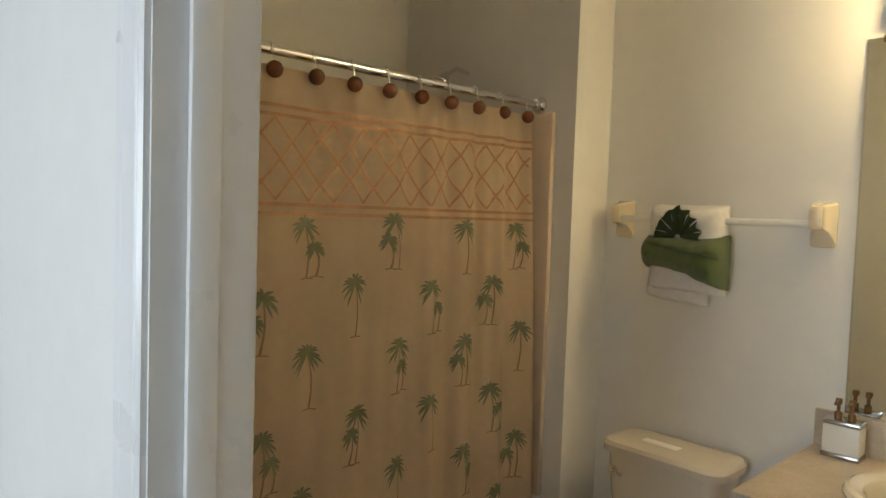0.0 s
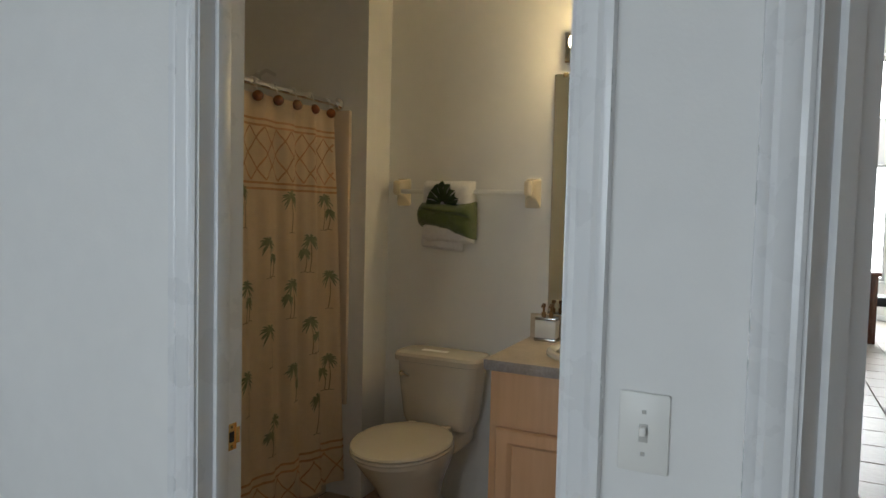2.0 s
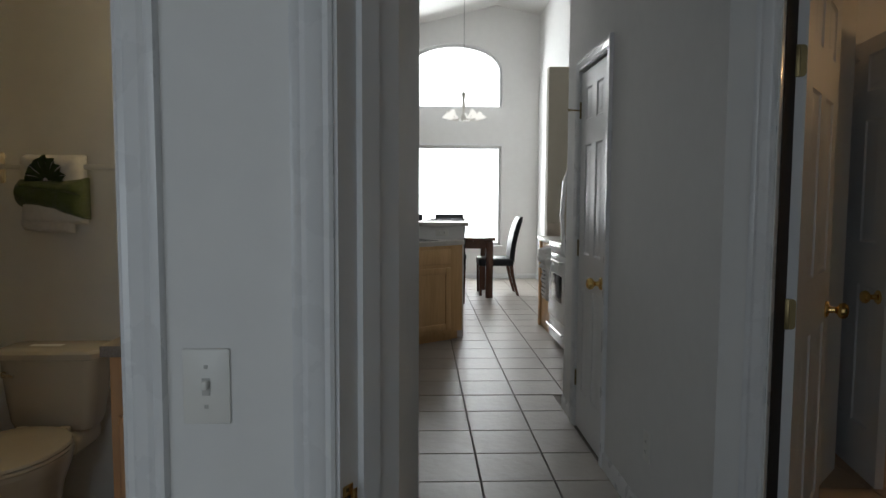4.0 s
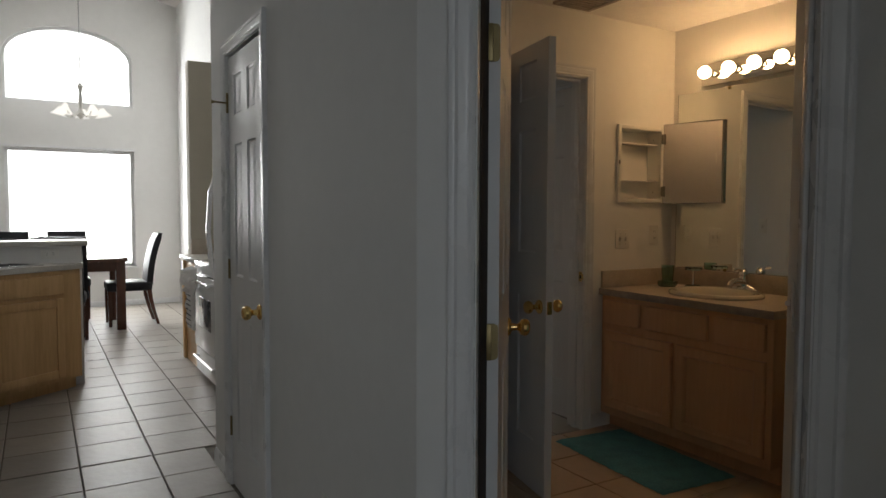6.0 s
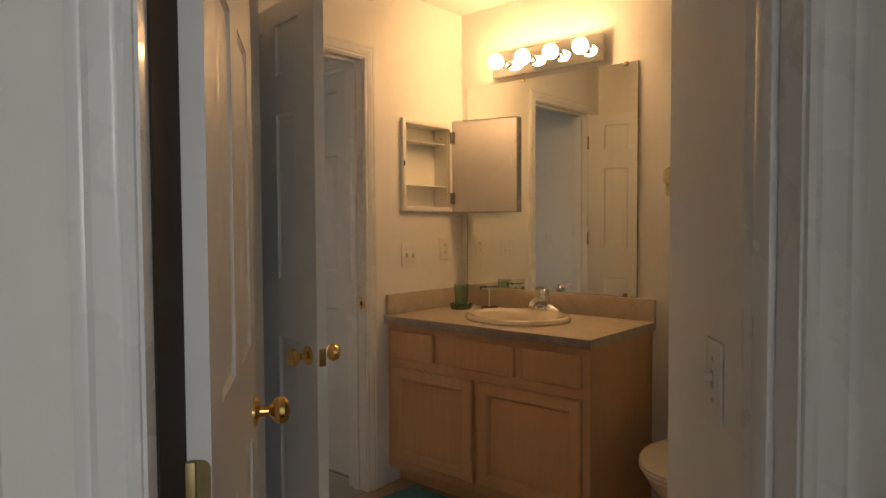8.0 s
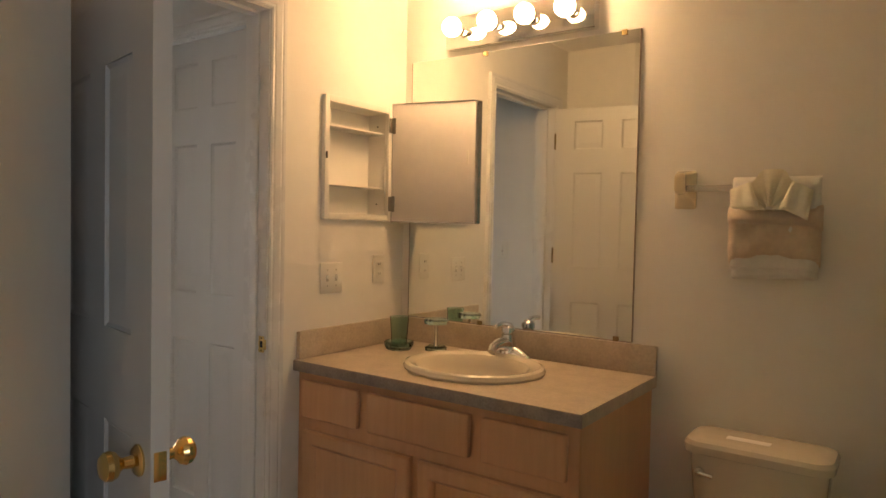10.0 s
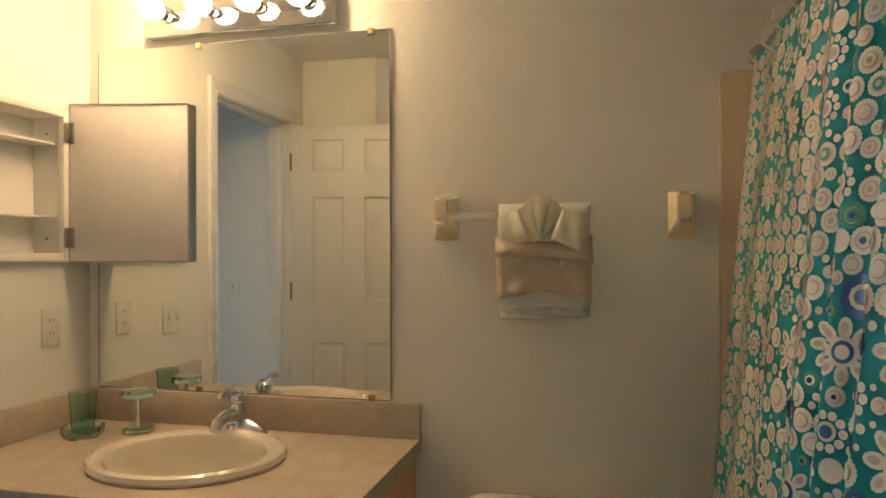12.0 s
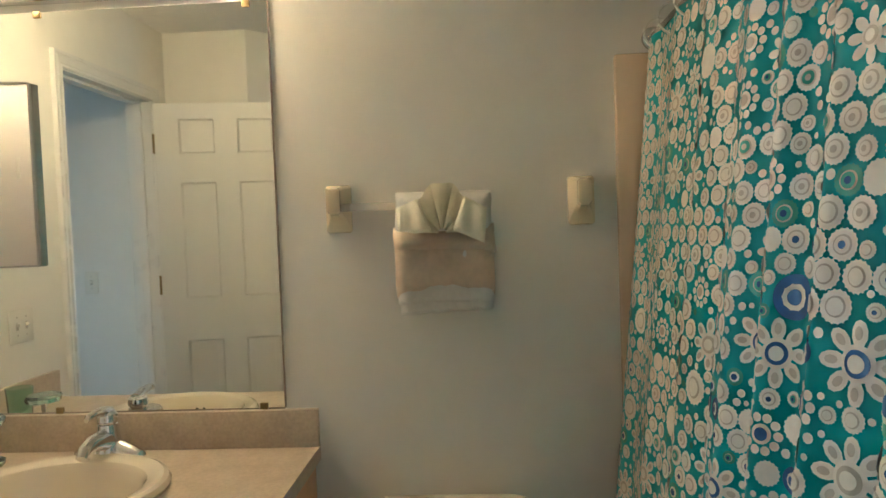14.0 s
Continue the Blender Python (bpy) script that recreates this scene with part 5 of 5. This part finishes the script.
fr = part("front", box(0, 0.001, 0.019, 0.02, 0.5, 0.501), OAKK, kc, m=pose(0.322, 3.56, 0, 0, 0, 90))
cab_front(fr, 0.59, 0.09, 0.86)
ct = thing("kitchen_countertop", "pale laminate kitchen worktop", "countertop")
part("slab", prism([(0.335, 3.545), (0.335, 4.78), (0.86, 5.165), (0.92, 5.23), (0.92, 5.352), (-0.30, 5.352), (-0.30, 3.545)], 0.863, 0.90), mat("kitchen_laminate", (0.55, 0.52, 0.47), 0.3, vary=0.1, scale=90), ct)
ks = thing("kitchen_sink", "stainless steel kitchen sink set into the worktop", "sink", pose(0.32, 5.10, 0.9005, 0, 0, 36))
bm = bmesh.new()
for a, b, c, d in ((-0.30, 0.30, -0.20, -0.17), (-0.30, 0.30, 0.15, 0.20), (-0.30, -0.27, -0.17, 0.15), (0.27, 0.30, -0.17, 0.15), (-0.015, 0.015, -0.17, 0.15)):
    bm_box(bm, a, b, c, d, 0, 0.008, bev=0.002)
part("rim", bm, STEELS, ks)
# no real hollows: flat black sheets imitate the shade inside the bowls
part("bowl", box(-0.27, -0.015, -0.17, 0.15, 0.0005, 0.002), BLACK, ks, "flat black sheet painted as a bowl's shade")
part("bowl", box(0.015, 0.27, -0.17, 0.15, 0.0005, 0.002), BLACK, ks, "flat black sheet painted as a bowl's shade")
part("spout", tube([(0, 0.175, 0.008), (0, 0.175, 0.10), (0, 0.10, 0.15), (0, -0.02, 0.15), (0, -0.04, 0.12)], 0.011, 10), CHROME, ks)
hw_ = thing("wall_half", "pale half wall behind the kitchen sink", "half wall", kind="structure")
part("wall", box(-1.2, 0.92, 5.36, 5.47, 0, 1.02), WALL, hw_)
bt = thing("bar_top", "pale laminate raised bar top on the half wall", "bar top")
part("slab", box(-1.25, 0.96, 5.30, 5.68, 1.021, 1.058, 0.006), mat("kitchen_laminate", (0.55, 0.52, 0.47)), bt)
switch_plate("outlet", pose(0.72, 5.36, 0.965, 0, 90, 0), outlet=True)


def dining_chair(name, m):
    """High-backed upholstered chair; it faces -y, feet on z=0."""
    c = thing(name, "black leather dining chair with dark cherry legs", "chair", m, group="chairs round the dining table")
    part("seat", box(-0.225, 0.225, -0.22, 0.24, 0.39, 0.49, 0.03, 4), LEATHER, c)
    bm = bmesh.new()
    rings = []
    for i in range(9):
        z = 0.45 + 0.58 * i / 8
        y = 0.215 + 0.02 * (i / 8) + 0.10 * (i / 8) ** 2
        w = 0.215 - 0.01 * (i / 8)
        th = 0.032 if i < 8 else 0.02
        rings.append([(-w, y - th, z), (-w * 0.5, y - th - 0.008, z), (w * 0.5, y - th - 0.008, z), (w, y - th, z), (w, y + th, z), (-w, y + th, z)])
    bm_rings(bm, rings)
    part("backrest", bm, LEATHER, c)
    for x in (-0.19, 0.19):
        bm = bmesh.new()
        bm_rings(bm, [[(x + a * k, y0 + b * k, z) for a, b in ((-1, -1), (1, -1), (1, 1), (-1, 1))] for k, y0, z in ((0.016, -0.19, 0.0), (0.021, -0.19, 0.2), (0.023, -0.19, 0.40))])
        part("leg", bm, DARKW, c)
        bm = bmesh.new()
        bm_rings(bm, [[(x + a * k, y0 + b * k, z) for a, b in ((-1, -1), (1, -1), (1, 1), (-1, 1))] for k, y0, z in ((0.015, 0.30, 0.0), (0.019, 0.255, 0.15), (0.022, 0.22, 0.30), (0.024, 0.205, 0.42))])
        part("leg", bm, DARKW, c)
    return c


ch = dining_chair("dining_chair", pose(1.50, 8.15, 0, 0, 0, -90))
for x, y, a in ((0.85, 7.56, 180), (0.82, 7.25, 175), (0.28, 7.25, 184), (0.35, 8.9, 0), (0.95, 8.9, 0)):
    copy_thing(ch, pose(x, y, 0, 0, 0, a))
dt = thing("dining_table", "dark cherry dining table with square legs", "table")
part("tabletop", box(-0.35, 1.47, 7.68, 8.60, 0.735, 0.775, 0.006), DARKW, dt)
bm = bmesh.new()
for a, b, c, d in ((-0.28, 1.40, 7.74, 7.765), (-0.28, 1.40, 8.515, 8.54), (-0.30, -0.275, 7.765, 8.515), (1.395, 1.42, 7.765, 8.515)):
    bm_box(bm, a, b, c, d, 0.635, 0.7345)
part("apron", bm, DARKW, dt)
for x in (-0.29, 1.40):
    for y in (7.76, 8.52):
        part("leg", box(x - 0.045, x + 0.045, y - 0.045, y + 0.045, 0.0, 0.7345, 0.005), DARKW, dt)
# range
rg = thing("kitchen_range", "white kitchen range with a dark oven window", "stove")
part("body", box(1.71, RX - 0.002, 4.46, 5.22, 0.05, 0.90, 0.006), WHITEA, rg)
part("kick", box(1.76, RX - 0.01, 4.47, 5.21, 0.0, 0.049), BLACK, rg)
part("drawer", box(1.685, 1.709, 4.465, 5.215, 0.06, 0.24, 0.006), WHITEA, rg)
od = part("oven_door", box(1.675, 1.709, 4.465, 5.215, 0.25, 0.80, 0.008), WHITEA, rg)
part("oven_window", box(1.672, 1.6745, 4.64, 5.04, 0.42, 0.64, 0.001), OVENG, od, "dark oven window")
bm = bmesh.new()
bm_tube(bm, [(1.63, 4.52, 0.76), (1.63, 5.16, 0.76)], 0.012, 10)
for y in (4.56, 5.12):
    bm_tube(bm, [(1.63, y, 0.76), (1.674, y, 0.76)], 0.010, 8)
part("oven_handle", bm, WHITEA, od)
bm = bmesh.new()
bm_tube(bm, [(1.655, 4.52, 0.175), (1.655, 5.16, 0.175)], 0.010, 10)
for y in (4.56, 5.12):
    bm_tube(bm, [(1.655, y, 0.175), (1.684, y, 0.175)], 0.008, 8)
part("drawer_handle", bm, WHITEA, rg)
part("control_strip", box(1.68, 1.709, 4.465, 5.215, 0.81, 0.90, 0.006), WHITEA, rg)
part("backguard", box(RX - 0.08, RX - 0.002, 4.46, 5.22, 0.901, 1.08, 0.01), WHITEA, rg)
for y in (4.66, 5.02):
    for x in (1.86, 2.12):
        part("burner", lathe([(0.0, 0.9005), (0.085, 0.9005), (0.085, 0.915), (0.06, 0.92), (0.0, 0.912)], 20, cap=False), BLACK, rg, m=pose(x, y, 0))
# dish towel over the oven handle
dtw = thing("dish_towel", "white striped dish towel hung over the oven handle", "towel", pose(1.618, 5.14, 0, 0, 0, -90))
part("cloth", hang(0.24, 0.775, 0.40, 0.0, 0.020, 31.0, wav=0.010), TERRYW, dtw)
part("gathered_top", hang(0.17, 0.86, 0.70, 0.02, 0.075, 35.0, wav=0.024, x0=0.035, side=0.35, lo=lambda u: 0.03 * math.sin(9 * u)), TERRYW, dtw, "crumpled top of the dish towel")
for i in range(7):
    part("stripe", box(0.03, 0.21, -0.0265, -0.0255, 0.435 + 0.036 * i, 0.443 + 0.036 * i), BLACK, dtw, "dark woven stripe")
bs = thing("base_cabinet", "light oak base cabinet beside the range", "kitchen cabinet")
part("body", box(1.74, RX - 0.002, 5.225, 5.99, 0.0, 0.862, 0.002), OAKK, bs)
part("end_panel", box(1.72, 1.7395, 5.90, 5.99, 0.0, 0.862, 0.002), OAKK, bs)
sc = thing("side_countertop", "pale laminate worktop beside the range", "countertop")
part("slab", box(1.70, RX - 0.002, 5.225, 5.995, 0.863, 0.90, 0.004), mat("kitchen_laminate", (0.55, 0.52, 0.47)), sc)
part("backsplash", box(1.80, RX - 0.002, 5.976, 5.9955, 0.9005, 1.03, 0.002), LAM, sc)
fg = thing("refrigerator", "white refrigerator with a long curved door handle", "refrigerator")
part("body", box(1.69, RX - 0.002, 3.52, 4.36, 0.02, 1.68, 0.01), WHITEA, fg)
part("door", box(1.655, 1.688, 3.525, 4.355, 0.06, 1.67, 0.012, 3), WHITEA, fg)
part("handle", tube([(1.654, 4.32, 0.80), (1.615, 4.32, 0.92), (1.598, 4.32, 1.15), (1.615, 4.32, 1.40), (1.654, 4.32, 1.52)], 0.016, 10), WHITEA, fg)
# framed picture on the dining wall
pf = thing("picture_frame", "small dark framed picture on the white dining wall", "picture", pose(RX, 8.75, 1.57))
bm = bmesh.new()
for a, b, c, d in ((-0.20, -0.17, 0, 0.44), (0.17, 0.20, 0, 0.44), (-0.17, 0.17, 0, 0.03), (-0.17, 0.17, 0.41, 0.44)):
    bm_box(bm, -0.03, -0.001, a, b, c, d, bev=0.003)
part("frame", bm, DARKW, pf)
part("print", box(-0.012, -0.001, -0.1695, 0.1695, 0.0305, 0.4095), TISSUE, pf)
# chandelier
cl = thing("chandelier", "white chandelier with five frosted shades on a long chain", "chandelier", pose(1.06, 7.75, 0))
part("chain", tube([(0, 0, 2.60), (0, 0, 4.075)], 0.006, 6), STEELS, cl)
part("column", lathe([(0.0, 2.22), (0.03, 2.24), (0.04, 2.28), (0.015, 2.33), (0.022, 2.42), (0.012, 2.50), (0.03, 2.56), (0.0, 2.60)], 16, cap=False), PLATE, cl)
# the bells glow by their own material; no bulbs are modelled
for i in range(5):
    a = 72 * i + 10
    ar = part("arm", tube([(0.03, 0, 2.28), (0.10, 0, 2.24), (0.17, 0, 2.27), (0.20, 0, 2.33)], 0.007, 8), PLATE, cl, m=pose(0, 0, 0, 0, 0, a))
    part("shade", lathe([(0.02, 0.0), (0.028, -0.02), (0.05, -0.06), (0.075, -0.085), (0.072, -0.085), (0.045, -0.055), (0.02, -0.012)], 16, cap=False), SHADEG, ar, "glowing frosted glass bell shade", m=pose(0.20, 0, 2.35, 0, -14, 0))
switch_plate("light_switch", pose(-0.12, FY, 1.15))
switch_plate("light_switch", pose(2.158, 0.6933, 1.055, 0, 0, -145.4))
# hall sockets and door stop
switch_plate("outlet", pose(1.40, 1.72, 0.33, 0, 0, -90), outlet=True)
# baseboards
def board(name, p0, p1):
    m, ln = frame2(p0, p1)
    bm = bmesh.new()
    bm_rings(bm, [[(x, -v, z) for v, z in ((0.0, 0.004), (0.012, 0.004), (0.012, 0.060), (0.008, 0.072), (0.004, 0.080), (0.0, 0.080))] for x in (0.0, ln)])
    ob = structure(name, bm, TRIM, "low white baseboard", "baseboard")
    ob.matrix_basis = m
board("baseboard_hall_right", (1.40, 2.312), (1.40, 1.14))
board("baseboard_hall_corner", (1.40, 3.25), (1.40, 2.99))
board("baseboard_dining", (-3.9, FY), (RX, FY))
board("baseboard_dining_right", (RX, FY - 0.013), (RX, 6.13))
board("baseboard_diagonal", (1.40 + 0.905 * DD.x, 1.14 + 0.905 * DD.y), (2.90, -0.36))
board("baseboard_bath_b", (3.378, CY), (3.54, CY))

# ---- floor tiles ----
PITCH, GAP = 0.335, 0.007


def tile_mesh(name, w, d, m):
    return to_mesh(name, box(0, w, 0, d, -0.0038, 0.004, 0.0022, 1), m)


def tiles(parent, x0, x1, y0, y1, ox, oy, material, keep):
    """Square tiles on the grid of origin (ox, oy), cut at the borders."""
    cache = {}
    i0, i1 = math.floor((x0 - ox) / PITCH), math.ceil((x1 - ox) / PITCH)
    j0, j1 = math.floor((y0 - oy) / PITCH), math.ceil((y1 - oy) / PITCH)
    for i in range(i0, i1):
        for j in range(j0, j1):
            a, b = max(x0, ox + i * PITCH + GAP / 2), min(x1, ox + (i + 1) * PITCH - GAP / 2)
            c, d = max(y0, oy + j * PITCH + GAP / 2), min(y1, oy + (j + 1) * PITCH - GAP / 2)
            if b - a < 0.02 or d - c < 0.02 or not keep((a + b) / 2, (c + d) / 2):
                continue
            key = (round(b - a, 3), round(d - c, 3))
            if key not in cache:
                cache[key] = tile_mesh("tile", b - a, d - c, material)
            t = new("tile", cache[key])
            t.parent = parent
            t.matrix_basis = pose(a, c, 0, 0, 0, 0)


fh = thing("floor_hall", "glazed beige ceramic floor tiles with dark joints", "floor", kind="structure")
tiles(fh, 0.33, 1.39, -0.09, 3.5, 0.80, 2.171, TILE, lambda x, y: True)
tiles(fh, -0.2, RX - 0.01, 3.505, FY - 0.01, 0.80, 2.171, TILE, lambda x, y: True)
fb = thing("floor_bath", "warm beige ceramic bathroom floor tiles", "floor", kind="structure")
tiles(fb, 1.42, MX - 0.005, 0.70, CY - 0.005, 1.52, 0.72, TILEB, lambda x, y: x + y > 2.58)
fa = thing("floor_bath_a", "beige ceramic bathroom floor tiles", "floor", kind="structure")
tiles(fa, -1.43, 0.205, 0.215, BY - 0.005, -1.30, 0.30, TILEB, lambda x, y: True)
fc = thing("floor_back_room", "beige ceramic floor tiles", "floor", kind="structure")
tiles(fc, 2.505, 3.415, CY + 0.005, 5.19, 2.5, 2.7, TILE, lambda x, y: True)

# exhaust fan on the bathroom ceiling
ef = thing("exhaust_fan", "small dark ceiling exhaust fan grille", "exhaust fan", pose(3.17, 2.50, H))
bm = bmesh.new()
for a, b, c, d in ((-0.13, 0.13, -0.13, -0.105), (-0.13, 0.13, 0.105, 0.13), (-0.13, -0.105, -0.105, 0.105), (0.105, 0.13, -0.105, 0.105)):
    bm_box(bm, a, b, c, d, -0.018, -0.0005, bev=0.003)
part("frame", bm, LAME, ef)
part("backing", box(-0.105, 0.105, -0.105, 0.105, -0.004, -0.0005), BLACK, ef)
for i in range(7):
    part("slat", box(-0.1045, 0.1045, -0.092 + 0.03 * i, -0.080 + 0.03 * i, -0.014, -0.005), LAME, ef)
# hinge-pin stop on the closet door
ds = thing("door_stop", "small metal hinge-pin door stop", "door stop", pose(1.392, CL1, 1.76))
part("rod", tube([(0.0, 0.0, 0.0), (-0.045, 0.012, 0.004), (-0.06, 0.016, 0.004)], [0.004, 0.004, 0.009], 8), STEEL, ds)
